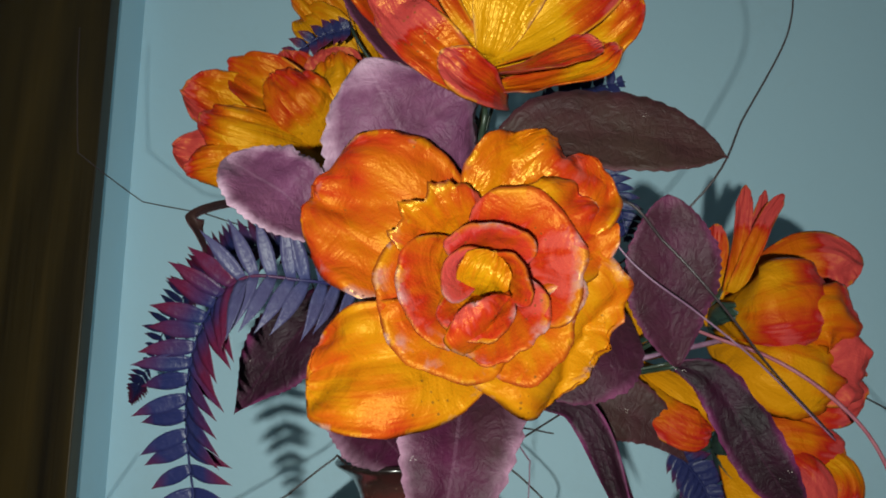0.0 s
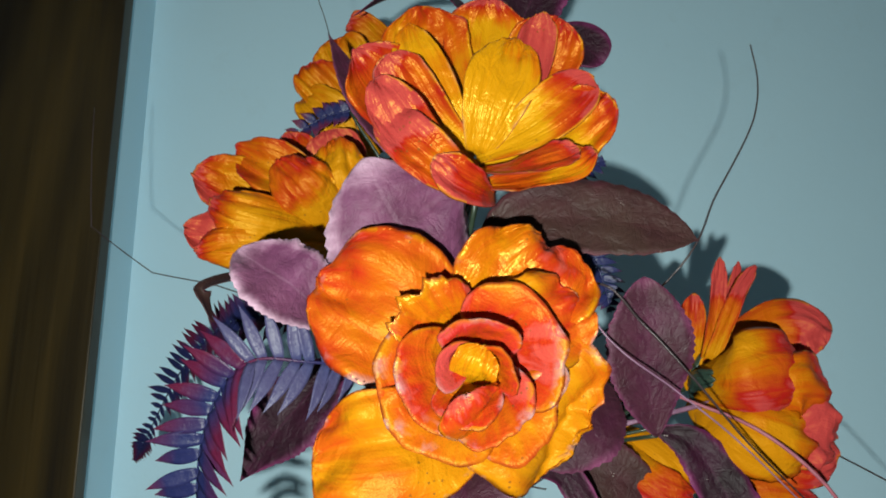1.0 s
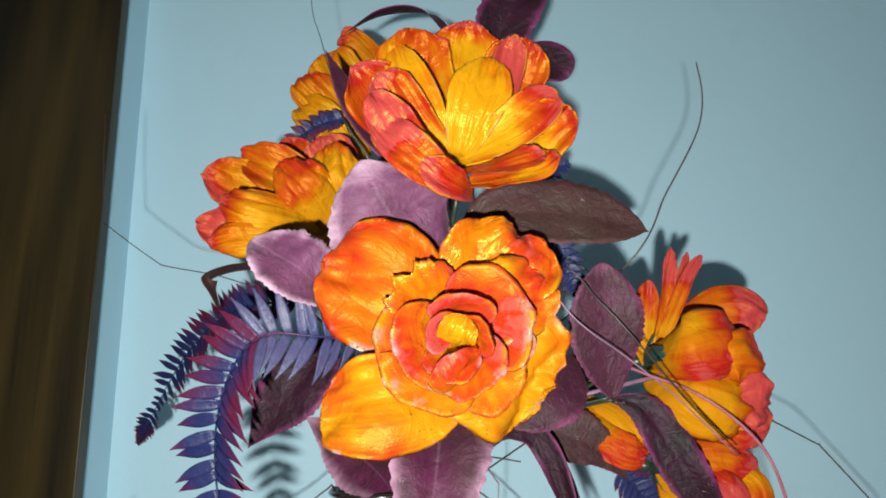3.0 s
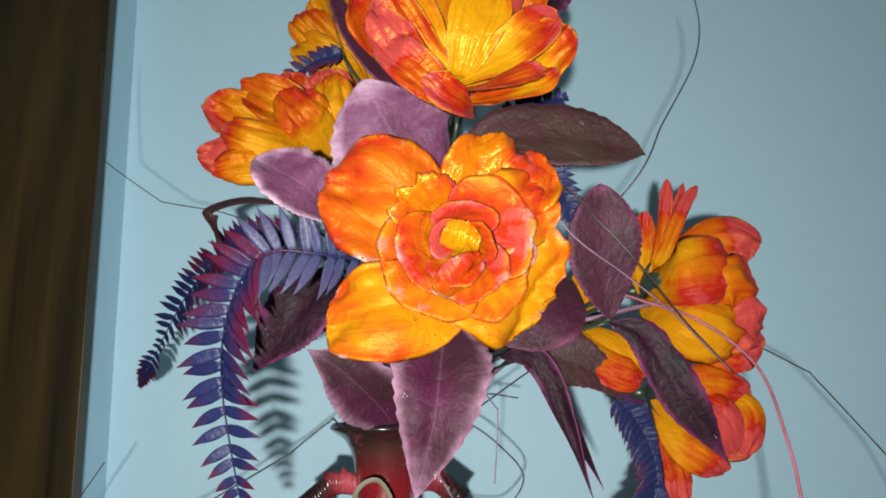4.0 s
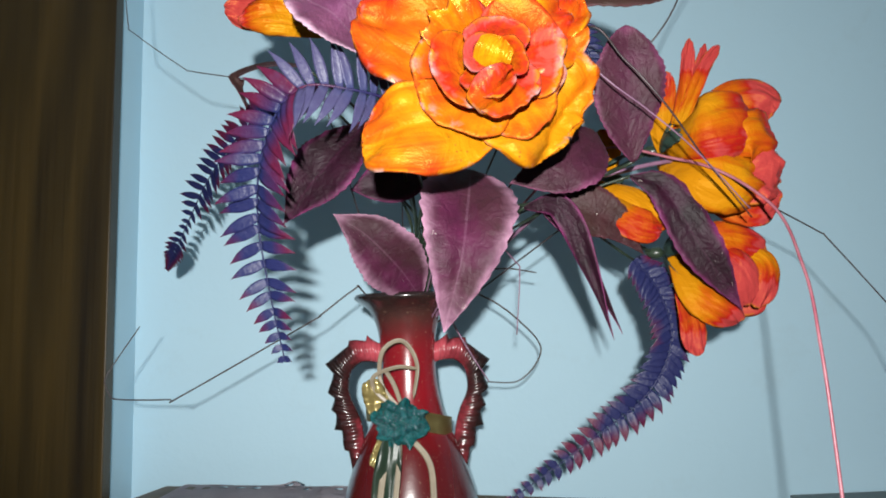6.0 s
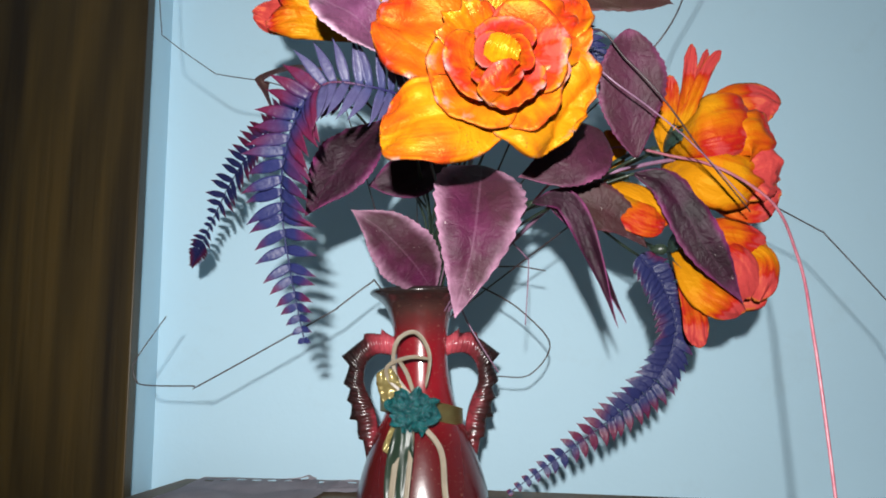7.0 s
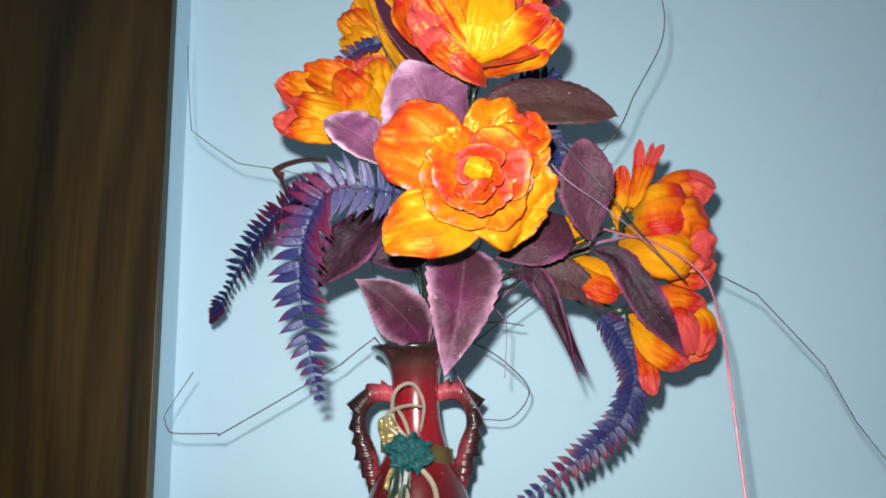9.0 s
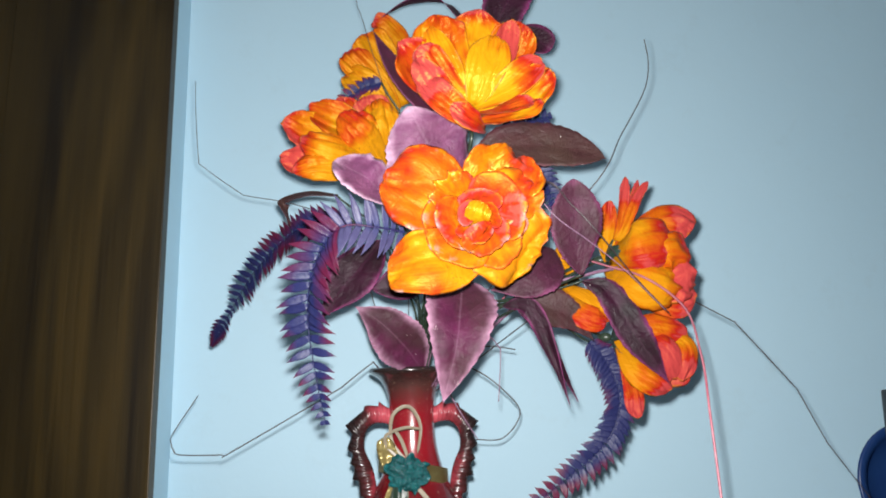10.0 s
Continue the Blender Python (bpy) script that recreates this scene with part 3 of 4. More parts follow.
def ornate_handle(side, n=150, sides=12):
    """A flat scroll handle whose outer edge breaks into pointed feathers."""
    outer = spline([(0.026, 1.181, 0), (0.042, 1.184, 0), (0.058, 1.180, 0), (0.070, 1.168, 0), (0.074, 1.150, 0), (0.073, 1.132, 0), (0.072, 1.116, 0), (0.066, 1.098, 0), (0.060, 1.080, 0), (0.056, 1.060, 0)], n)
    inner = spline([(0.024, 1.160, 0), (0.034, 1.163, 0), (0.046, 1.163, 0), (0.055, 1.155, 0), (0.058, 1.143, 0), (0.057, 1.131, 0), (0.051, 1.118, 0), (0.047, 1.106, 0), (0.044, 1.088, 0), (0.045, 1.060, 0)], n)
    bm = bmesh.new()
    rings = []
    for k in range(n + 1):
        u = k / n
        a, b = inner[k], outer[k]
        d = (b - a).normalized()
        t = (outer[min(k + 1, n)] - outer[max(k - 1, 0)]).normalized()
        saw = (u * 7.5 + 0.3 * math.sin(u * 9)) % 1.0
        fade = math.sin(math.pi * min(1.0, u * 1.06)) ** 0.5
        tip = b + (d * ((0.0075 + 0.0035 * math.sin(u * 17)) * saw ** 1.8) - t * 0.004 * saw) * fade
        mid, half = (a + tip) / 2, (tip - a) / 2
        ring = []
        for i in range(sides):
            w = 2 * math.pi * i / sides
            c = mid + half * math.cos(w)
            groove = 1 + 0.22 * math.sin(u * 7.5 * 2 * math.pi * 3 + math.cos(w) * 3.0)
            ring.append(bm.verts.new((VX + side * c.x, VY + 0.0062 * math.sin(w) * groove, c.y)))
        rings.append(ring if side > 0 else ring[::-1])
    for p, q in zip(rings, rings[1:]):
        for i in range(sides):
            bm.faces.new((p[i], p[(i + 1) % sides], q[(i + 1) % sides], q[i]))
    bm.faces.new(rings[0][::-1])
    bm.faces.new(rings[-1])
    bmesh.ops.recalc_face_normals(bm, faces=bm.faces[:])
    return bm


def vase():
    ob = thing("vase", "glossy dark red ceramic vase with two ornate feathered handles", "vase")
    outer = [(0.058, 0.999), (0.060, 1.000), (0.062, 1.003), (0.066, 1.016), (0.0645, 1.031), (0.058, 1.054), (0.048, 1.082), (0.0375, 1.104), (0.030, 1.131), (0.0272, 1.156), (0.0275, 1.181), (0.031, 1.200), (0.038, 1.214), (0.050, 1.223), (0.052, 1.226), (0.050, 1.229)]
    inner = [(0.045, 1.225), (0.034, 1.214), (0.027, 1.200), (0.0235, 1.181), (0.0232, 1.156), (0.026, 1.131), (0.033, 1.104), (0.050, 1.056), (0.055, 1.020), (0.03, 1.008)]
    dense = spline([(r, z, 0) for r, z in outer], 60)
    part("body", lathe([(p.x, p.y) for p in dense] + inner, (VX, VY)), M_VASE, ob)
    for side in (-1, 1):
        part("handle", ornate_handle(side), M_HANDLE, ob, "pink and black glazed handle")
    return ob


vase()


def strip(points, width, facing=(0, -1, 0), twist=0.0, nu=30):
    return blade(points, width, facing, fold=0.05, peak=0.5, tail=0.85, twist=twist, nu=nu, nv=4, sharp=0.15)


def bow():
    ob = thing("ribbon_bow", "teal organza bow with gold and cream ribbons tied round the vase", "ribbon bow")
    cx, cy, cz = -0.044, 0.534, 1.112
    for k in range(13):
        a = 2 * math.pi * k * 0.381
        r = 0.008 + 0.020 * (1 - k / 13)
        out = Vector((math.cos(a) * 0.9, 0, math.sin(a) * 0.8))
        c = Vector((cx, cy, cz))
        pts = [c + Vector((0, -0.004 - 0.0011 * k, 0)), c + out * r * 0.55 + Vector((0, -0.010 - 0.0008 * k, 0)), c + out * r + Vector((0, -0.004 - 0.0010 * k, 0))]
        part("bow_loop", draped_petal(pts, 0.013 - 0.0004 * k, cup=0.6, ruffle=0.45, crease=1.1, foot=0.6, full=2.4, seed=k + 40, nu=16, nv=14), M_TEAL, ob)
    part("tail", blade([(cx - 0.006, cy - 0.004, cz - 0.008), (cx - 0.010, cy - 0.010, cz - 0.035), (cx - 0.014, cy - 0.012, cz - 0.068), (cx - 0.014, cy - 0.014, cz - 0.10)], 0.012, wave=0.4, tail=0.5, peak=0.5, sharp=0.3, seed=4), M_OLIVE, ob, "dark green organza tail")
    for pts, w in (([(cx, cy, cz + 0.012), (-0.060, cy + 0.004, 1.147), (-0.058, cy, 1.175), (-0.040, cy, 1.184), (-0.027, cy, 1.163), (-0.031, cy - 0.002, 1.132)], 0.0026),
                   ([(cx + 0.003, cy, cz + 0.012), (-0.048, cy - 0.003, 1.145), (-0.056, cy - 0.004, 1.159)], 0.0026),
                   ([(cx, cy, cz + 0.01), (-0.064, cy, 1.139), (-0.066, cy - 0.004, 1.153), (-0.045, cy - 0.006, 1.161), (-0.026, cy - 0.004, 1.159)], 0.0024),
                   ([(cx - 0.004, cy, cz - 0.01), (-0.058, cy - 0.010, 1.072), (-0.064, cy - 0.025, 1.027), (-0.070, cy - 0.020, 0.992)], 0.0035),
                   ([(cx + 0.006, cy, cz - 0.01), (-0.018, cy - 0.008, 1.077), (-0.014, cy - 0.022, 1.037), (-0.002, cy - 0.025, 0.995)], 0.0035),
                   ([(cx, cy, cz - 0.01), (-0.045, cy - 0.010, 1.077), (-0.050, cy - 0.024, 1.032), (-0.054, cy - 0.022, 0.993)], 0.003)):
        part("ribbon", strip(pts, w * 0.8, twist=25), M_CREAM, ob, "narrow cream ribbon")
    ring = [Vector((VX + 0.042 * math.cos(a), VY + 0.042 * math.sin(a), 1.107 + 0.010 * math.cos(a + 2.6))) for a in (2 * math.pi * i / 20 - 1.9 for i in range(21))]
    bm = bmesh.new()
    rows = [(bm.verts.new(q + Vector((0, 0, 0.009))), bm.verts.new(q - Vector((0, 0, 0.009)))) for q in spline(ring, 60)]
    for a, b in zip(rows, rows[1:]):
        bm.faces.new((a[0], b[0], b[1], a[1]))
    bmesh.ops.solidify(bm, geom=bm.faces[:], thickness=0.0008)
    part("band", bm, M_GOLD, ob, "shiny gold ribbon band")
    part("gold_tail", blade([(cx - 0.012, cy + 0.004, cz + 0.004), (-0.064, cy + 0.002, 1.131), (-0.070, cy, 1.150)], 0.011, wave=0.5, tail=0.7, sharp=0.2), M_GOLD, ob, "crumpled gold ribbon end")
    part("gold_tail", blade([(cx - 0.012, cy + 0.002, cz - 0.010), (-0.062, cy, 1.087), (-0.068, cy - 0.004, 1.075)], 0.006, wave=0.5, tail=0.7, sharp=0.2), M_GOLD, ob, "crumpled gold ribbon end")
    return ob


bow()

# ---- flowers ----
rose = flower("artificial_rose", "large open orange satin rose with glittered petal edges", (0.022, 0.322, 1.352), (0.0, -1, -0.06), [(0.014, 0.360, 1.327)], (0.004, -0.006, 0))
bloom(rose, M_ROSE, 0.039, [(0.022, 0.318, 1.354), (-0.009, 0.306, 1.365), (-0.034, 0.302, 1.376), (-0.056, 0.308, 1.385)], cup=0.35, ruffle=0.3, peak=0.5, full=2.3, crease=0.45)
bloom(rose, M_FOLD, 0.036, [(0.022, 0.318, 1.354), (0.038, 0.304, 1.372), (0.050, 0.300, 1.388), (0.061, 0.306, 1.404)], cup=0.4, ruffle=0.2, crease=0.8, peak=0.5, full=2.3, bias=0.0)
bloom(rose, M_ROSE, 0.041, [(0.024, 0.318, 1.347), (0.040, 0.306, 1.331), (0.055, 0.300, 1.315), (0.068, 0.306, 1.304)], cup=0.45, ruffle=0.32, peak=0.5, full=2.4, crease=0.45, bias=-0.05)
bloom(rose, M_ROSE, 0.028, [(0.031, 0.316, 1.331), (-0.000, 0.294, 1.310), (-0.028, 0.288, 1.303), (-0.055, 0.296, 1.302)], cup=0.4, ruffle=0.3, crease=0.6, peak=0.5, full=2.8, bias=0.05)
bloom(rose, M_ROSE, 0.026, [(0.022, 0.317, 1.354), (0.039, 0.296, 1.357), (0.056, 0.291, 1.362), (0.072, 0.297, 1.371)], cup=0.45, ruffle=0.32, crease=0.3, peak=0.5, full=2.3)
wrap(rose, M_ROSE, 140, 298, 0.008, 0.043, 0.309, 0.280, bias=-0.05)
wrap(rose, M_ROSE, 262, 378, 0.008, 0.044, 0.308, 0.282, bias=0.0)
wrap(rose, M_FOLD, 88, 178, 0.007, 0.043, 0.307, 0.282, crease=1.2, bias=-0.1)
wrap(rose, M_ROSE, -48, 108, 0.007, 0.041, 0.304, 0.275, bias=0.0)
wrap(rose, M_ROSE, 128, 272, 0.006, 0.031, 0.299, 0.269, bias=-0.12)
wrap(rose, M_ROSE, 238, 366, 0.006, 0.030, 0.298, 0.268, bias=-0.1)
wrap(rose, M_PINK, 12, 150, 0.005, 0.0245, 0.293, 0.264, bias=0.15)
wrap(rose, M_ROSE, 195, 340, 0.004, 0.0200, 0.289, 0.262, bias=-0.05)
wrap(rose, M_PINK, -40, 85, 0.004, 0.0175, 0.287, 0.260, bias=0.0)
wrap(rose, M_PINK, 80, 230, 0.003, 0.0150, 0.285, 0.261, bias=0.1)
bloom(rose, M_FOLD, 0.011, [(0.016, 0.284, 1.334), (0.018, 0.267, 1.340), (0.023, 0.266, 1.349)], cup=0.3, ruffle=0.15, crease=0.5, peak=0.5, bias=0.15)
bloom(rose, M_ROSE, 0.016, [(0.023, 0.284, 1.316), (0.018, 0.263, 1.320), (0.013, 0.259, 1.328)], cup=-0.6, ruffle=0.14, crease=0.2, peak=0.52, full=2.4, bias=-0.1)

top = flower("artificial_rose", "wide open red and yellow satin flower on a tall stem", (0.025, 0.338, 1.452), (0.03, -0.72, 0.70), [(0.020, 0.360, 1.414)], (-0.003, -0.004, 0))
bloom(top, M_LILY, 0.027, [(0.024, 0.337, 1.463), (0.031, 0.352, 1.515), (0.035, 0.352, 1.554), (0.037, 0.344, 1.567)], cup=0.6, crease=0.47, ruffle=0.12, bias=0.1)
bloom(top, M_LILY, 0.029, [(0.024, 0.337, 1.463), (0.004, 0.350, 1.518), (-0.005, 0.346, 1.544), (-0.008, 0.338, 1.557)], cup=0.6, ruffle=0.15, crease=0.41, bias=0.05)
bloom(top, M_LILY, 0.025, [(0.025, 0.337, 1.463), (0.057, 0.350, 1.512), (0.070, 0.344, 1.535), (0.076, 0.336, 1.549)], cup=0.6, ruffle=0.15, crease=0.41, bias=0.1)
bloom(top, M_LILY, 0.025, [(0.023, 0.334, 1.459), (-0.013, 0.334, 1.488), (-0.031, 0.322, 1.504), (-0.041, 0.312, 1.514)], cup=0.6, ruffle=0.2, crease=0.27, bias=0.3)
bloom(top, M_LILY, 0.020, [(0.026, 0.334, 1.458), (0.064, 0.322, 1.462), (0.083, 0.310, 1.472), (0.096, 0.303, 1.480)], cup=0.6, ruffle=0.25, crease=0.54)
bloom(top, M_LILY, 0.013, [(0.027, 0.330, 1.462), (0.052, 0.332, 1.497), (0.063, 0.332, 1.531), (0.066, 0.326, 1.546)], cup=0.8, crease=0.47, ruffle=0.2, bias=0.5)
bloom(top, M_LILY, 0.017, [(0.021, 0.328, 1.460), (-0.001, 0.316, 1.475), (-0.016, 0.306, 1.495), (-0.023, 0.302, 1.506)], cup=0.8, crease=0.47, ruffle=0.2, bias=0.4)
bloom(top, M_LILY, 0.016, [(0.025, 0.326, 1.458), (0.053, 0.310, 1.468), (0.074, 0.304, 1.482), (0.087, 0.304, 1.493)], cup=0.5, ruffle=0.12, crease=0.27, bias=0.1)
bloom(top, M_FOLD, 0.015, [(0.022, 0.326, 1.461), (0.006, 0.318, 1.484), (-0.006, 0.316, 1.513), (-0.012, 0.318, 1.534)], cup=0.4, ruffle=0.1, crease=0.54, full=1.5, bias=0.12)
bloom(top, M_FOLD, 0.020, [(0.026, 0.324, 1.459), (0.033, 0.310, 1.481), (0.041, 0.308, 1.502), (0.046, 0.312, 1.521)], cup=0.4, ruffle=0.1, crease=0.81, full=1.6, bias=0.08)
bloom(top, M_LILY, 0.015, [(0.025, 0.322, 1.447), (0.001, 0.300, 1.449), (-0.017, 0.288, 1.466), (-0.028, 0.286, 1.485)], cup=0.5, ruffle=0.25, crease=0.27, bias=0.3)
bloom(top, M_LILY, 0.014, [(0.028, 0.310, 1.431), (0.006, 0.290, 1.438), (-0.013, 0.284, 1.454), (-0.023, 0.288, 1.471)], cup=0.4, crease=0.47, ruffle=0.3, bias=0.35)
bloom(top, M_LILY, 0.012, [(0.025, 0.316, 1.445), (0.042, 0.296, 1.439), (0.061, 0.286, 1.441), (0.073, 0.284, 1.445)], cup=0.5, crease=0.47, ruffle=0.2, facing=(0, -0.8, 0.6), bias=0.6)
bloom(top, M_LILY, 0.011, [(0.027, 0.314, 1.437), (0.049, 0.300, 1.435), (0.068, 0.290, 1.438), (0.082, 0.290, 1.447)], cup=0.4, crease=0.47, ruffle=0.25, facing=(0, -0.9, 0.4), bias=0.15)
bloom(top, M_LILY, 0.011, [(0.033, 0.312, 1.429), (0.023, 0.294, 1.429), (0.011, 0.286, 1.433), (0.001, 0.284, 1.441)], cup=0.3, crease=0.47, ruffle=0.3, bias=0.4)

tulip = flower("artificial_tulip", "half open golden and red satin flower with crinkled petals", (-0.059, 0.461, 1.447), (-0.88, -0.42, 0.20), [(-0.043, 0.440, 1.393)], (-0.008, 0, 0))
bloom(tulip, M_TULIP, 0.016, [(-0.064, 0.467, 1.459), (-0.087, 0.461, 1.493), (-0.103, 0.456, 1.513), (-0.110, 0.454, 1.526)], cup=0.5, ruffle=0.25, crease=0.54, bias=0.25)
bloom(tulip, M_TULIP, 0.022, [(-0.062, 0.471, 1.465), (-0.066, 0.461, 1.493), (-0.077, 0.456, 1.515), (-0.082, 0.454, 1.526)], cup=0.5, ruffle=0.25, bias=0.45)
bloom(tulip, M_TULIP, 0.024, [(-0.065, 0.462, 1.458), (-0.113, 0.443, 1.470), (-0.146, 0.428, 1.476), (-0.166, 0.418, 1.481)], cup=0.7, ruffle=0.2, crease=1.08, bias=0.1)
bloom(tulip, M_TULIP, 0.018, [(-0.065, 0.462, 1.451), (-0.121, 0.433, 1.441), (-0.152, 0.420, 1.439), (-0.166, 0.411, 1.442)], cup=0.9, ruffle=0.25, bias=0.4)
bloom(tulip, M_TULIP, 0.022, [(-0.065, 0.456, 1.461), (-0.093, 0.430, 1.478), (-0.118, 0.422, 1.490), (-0.139, 0.424, 1.503)], cup=0.7, ruffle=0.25, crease=0.81, bias=0.25, full=1.5)
bloom(tulip, M_TULIP, 0.022, [(-0.060, 0.440, 1.442), (-0.062, 0.411, 1.466), (-0.064, 0.407, 1.485), (-0.063, 0.411, 1.502)], cup=-0.4, ruffle=0.2, crease=1.60, bias=0.05)
bloom(tulip, M_TULIP, 0.023, [(-0.061, 0.437, 1.434), (-0.076, 0.405, 1.454), (-0.088, 0.394, 1.467), (-0.102, 0.398, 1.484)], cup=-0.5, ruffle=0.2, crease=1.49, bias=0.05)
bloom(tulip, M_TULIP, 0.017, [(-0.062, 0.440, 1.442), (-0.097, 0.398, 1.442), (-0.123, 0.385, 1.446), (-0.142, 0.390, 1.454)], cup=-0.5, ruffle=0.25, crease=1.22, bias=0.2)
bloom(tulip, M_TULIP, 0.015, [(-0.061, 0.437, 1.432), (-0.100, 0.398, 1.424), (-0.129, 0.385, 1.423), (-0.150, 0.390, 1.420)], cup=-0.6, ruffle=0.25, crease=1.22)

hidden = flower("artificial_tulip", "orange satin flower half hidden behind a purple leaf", (-0.036, 0.517, 1.531), (-0.6, -0.3, 0.7), [(-0.001, 0.450, 1.433)], (-0.004, 0.006, 0))
bloom(hidden, M_TULIP, 0.021, [(-0.028, 0.520, 1.582), (-0.044, 0.520, 1.623), (-0.065, 0.513, 1.645), (-0.074, 0.508, 1.648)], cup=0.5, crease=0.47, ruffle=0.25, bias=0.4)
bloom(hidden, M_TULIP, 0.026, [(-0.037, 0.515, 1.543), (-0.059, 0.499, 1.584), (-0.079, 0.487, 1.610), (-0.086, 0.485, 1.619)], cup=0.5, ruffle=0.2, crease=0.54)
bloom(hidden, M_TULIP, 0.021, [(-0.047, 0.510, 1.532), (-0.070, 0.492, 1.555), (-0.094, 0.482, 1.581), (-0.105, 0.482, 1.594)], cup=0.5, ruffle=0.25, crease=0.68, bias=0.1)
bloom(hidden, M_TULIP, 0.020, [(-0.047, 0.508, 1.526), (-0.066, 0.487, 1.540), (-0.092, 0.478, 1.558), (-0.106, 0.480, 1.569)], cup=0.4, ruffle=0.25, crease=0.81)

bud = flower("artificial_rose_bud", "plump yellow and red satin rose bud", (0.178, 0.454, 1.334), (0.86, -0.42, -0.06), [(0.120, 0.470, 1.298)], (0.008, 0, 0), sepals=5)
bloom(bud, M_BUD, 0.012, [(0.179, 0.452, 1.331), (0.177, 0.446, 1.363), (0.183, 0.440, 1.397)], cup=0.3, ruffle=0.2, crease=0.4)
bloom(bud, M_BUD, 0.024, [(0.188, 0.456, 1.339), (0.234, 0.452, 1.367), (0.257, 0.444, 1.370), (0.267, 0.436, 1.360)], cup=-0.5, ruffle=0.25, crease=0.3, bias=0.4)
bloom(bud, M_BUD, 0.026, [(0.188, 0.456, 1.332), (0.221, 0.440, 1.304), (0.246, 0.432, 1.291), (0.262, 0.430, 1.288)], cup=-0.5, ruffle=0.2, crease=0.3, bias=0.3)
bloom(bud, M_BUD, 0.024, [(0.202, 0.432, 1.308), (0.228, 0.416, 1.303), (0.245, 0.412, 1.303), (0.261, 0.418, 1.300)], cup=-0.5, ruffle=0.3, crease=0.4, bias=0.7)
bloom(bud, M_BUD, 0.030, [(0.179, 0.448, 1.328), (0.193, 0.412, 1.309), (0.218, 0.406, 1.299), (0.241, 0.414, 1.292)], cup=-0.9, ruffle=0.14, crease=0.3, full=2.4)
bloom(bud, M_BUD, 0.033, [(0.179, 0.448, 1.336), (0.191, 0.407, 1.336), (0.218, 0.402, 1.341), (0.246, 0.414, 1.339)], cup=-0.9, ruffle=0.14, crease=0.3, bias=0.05, full=2.4)
bloom(bud, M_BUD, 0.023, [(0.209, 0.420, 1.325), (0.226, 0.405, 1.333), (0.242, 0.408, 1.332), (0.254, 0.418, 1.327)], cup=-0.6, ruffle=0.25, crease=0.4, bias=0.4)
bloom(bud, M_BUD, 0.006, [(0.187, 0.440, 1.352), (0.194, 0.434, 1.385), (0.197, 0.432, 1.404), (0.200, 0.432, 1.421)], cup=0.5, ruffle=0.4, crease=0.5, bias=0.35, foot=0.9)
bloom(bud, M_BUD, 0.006, [(0.189, 0.438, 1.351), (0.202, 0.432, 1.380), (0.211, 0.430, 1.398), (0.224, 0.432, 1.415)], cup=0.5, ruffle=0.4, crease=0.5, bias=0.45, foot=0.9)
bloom(bud, M_BUD, 0.004, [(0.193, 0.440, 1.356), (0.203, 0.438, 1.387), (0.210, 0.436, 1.405), (0.215, 0.438, 1.419)], cup=0.5, ruffle=0.4, crease=0.5, bias=0.45, foot=0.9)

small = flower("artificial_rose_bud", "small orange satin bud hanging over the mauve stalk", (0.122, 0.462, 1.312), (0.80, -0.32, -0.50), [(0.110, 0.490, 1.278)], (0.010, 0.004, 0), sepals=4)
bloom(small, M_BUD, 0.014, [(0.139, 0.462, 1.321), (0.134, 0.456, 1.338), (0.141, 0.452, 1.350)], cup=0.3, crease=0.35, ruffle=0.25)
bloom(small, M_BUD, 0.014, [(0.124, 0.455, 1.307), (0.143, 0.436, 1.292), (0.160, 0.430, 1.277), (0.174, 0.434, 1.268)], cup=-0.6, crease=0.35, ruffle=0.2, bias=0.1)
bloom(small, M_BUD, 0.014, [(0.120, 0.450, 1.304), (0.133, 0.430, 1.280), (0.151, 0.424, 1.267), (0.165, 0.428, 1.264)], cup=-0.6, crease=0.35, ruffle=0.2)

low = flower("artificial_rose_bud", "half open orange and red satin bud hanging low", (0.186, 0.482, 1.252), (0.88, -0.36, -0.10), [(0.130, 0.500, 1.236)], (0.012, 0.002, 0), sepals=5)
bloom(low, M_BUD, 0.033, [(0.194, 0.482, 1.259), (0.226, 0.474, 1.238), (0.252, 0.470, 1.226), (0.265, 0.464, 1.225)], cup=-0.4, crease=0.47, ruffle=0.15, bias=0.3)
bloom(low, M_BUD, 0.019, [(0.191, 0.474, 1.259), (0.215, 0.450, 1.259), (0.238, 0.446, 1.256), (0.259, 0.450, 1.250)], cup=-0.7, crease=0.47, ruffle=0.15, bias=0.05)
bloom(low, M_BUD, 0.011, [(0.195, 0.478, 1.230), (0.198, 0.466, 1.202), (0.199, 0.462, 1.181), (0.201, 0.464, 1.166)], cup=-0.3, crease=0.47, ruffle=0.3, bias=0.45)
bloom(low, M_BUD, 0.021, [(0.193, 0.474, 1.253), (0.202, 0.454, 1.224), (0.216, 0.448, 1.208), (0.233, 0.452, 1.194)], cup=-0.5, crease=0.47, ruffle=0.25, bias=0.1)
bloom(low, M_BUD, 0.018, [(0.204, 0.470, 1.255), (0.221, 0.442, 1.243), (0.231, 0.438, 1.227), (0.240, 0.446, 1.205)], cup=-0.7, crease=0.47, ruffle=0.15, bias=0.55)
bloom(low, M_BUD, 0.013, [(0.239, 0.458, 1.253), (0.252, 0.444, 1.240), (0.252, 0.442, 1.222), (0.245, 0.448, 1.203)], cup=-0.6, crease=0.47, ruffle=0.2, bias=0.4)


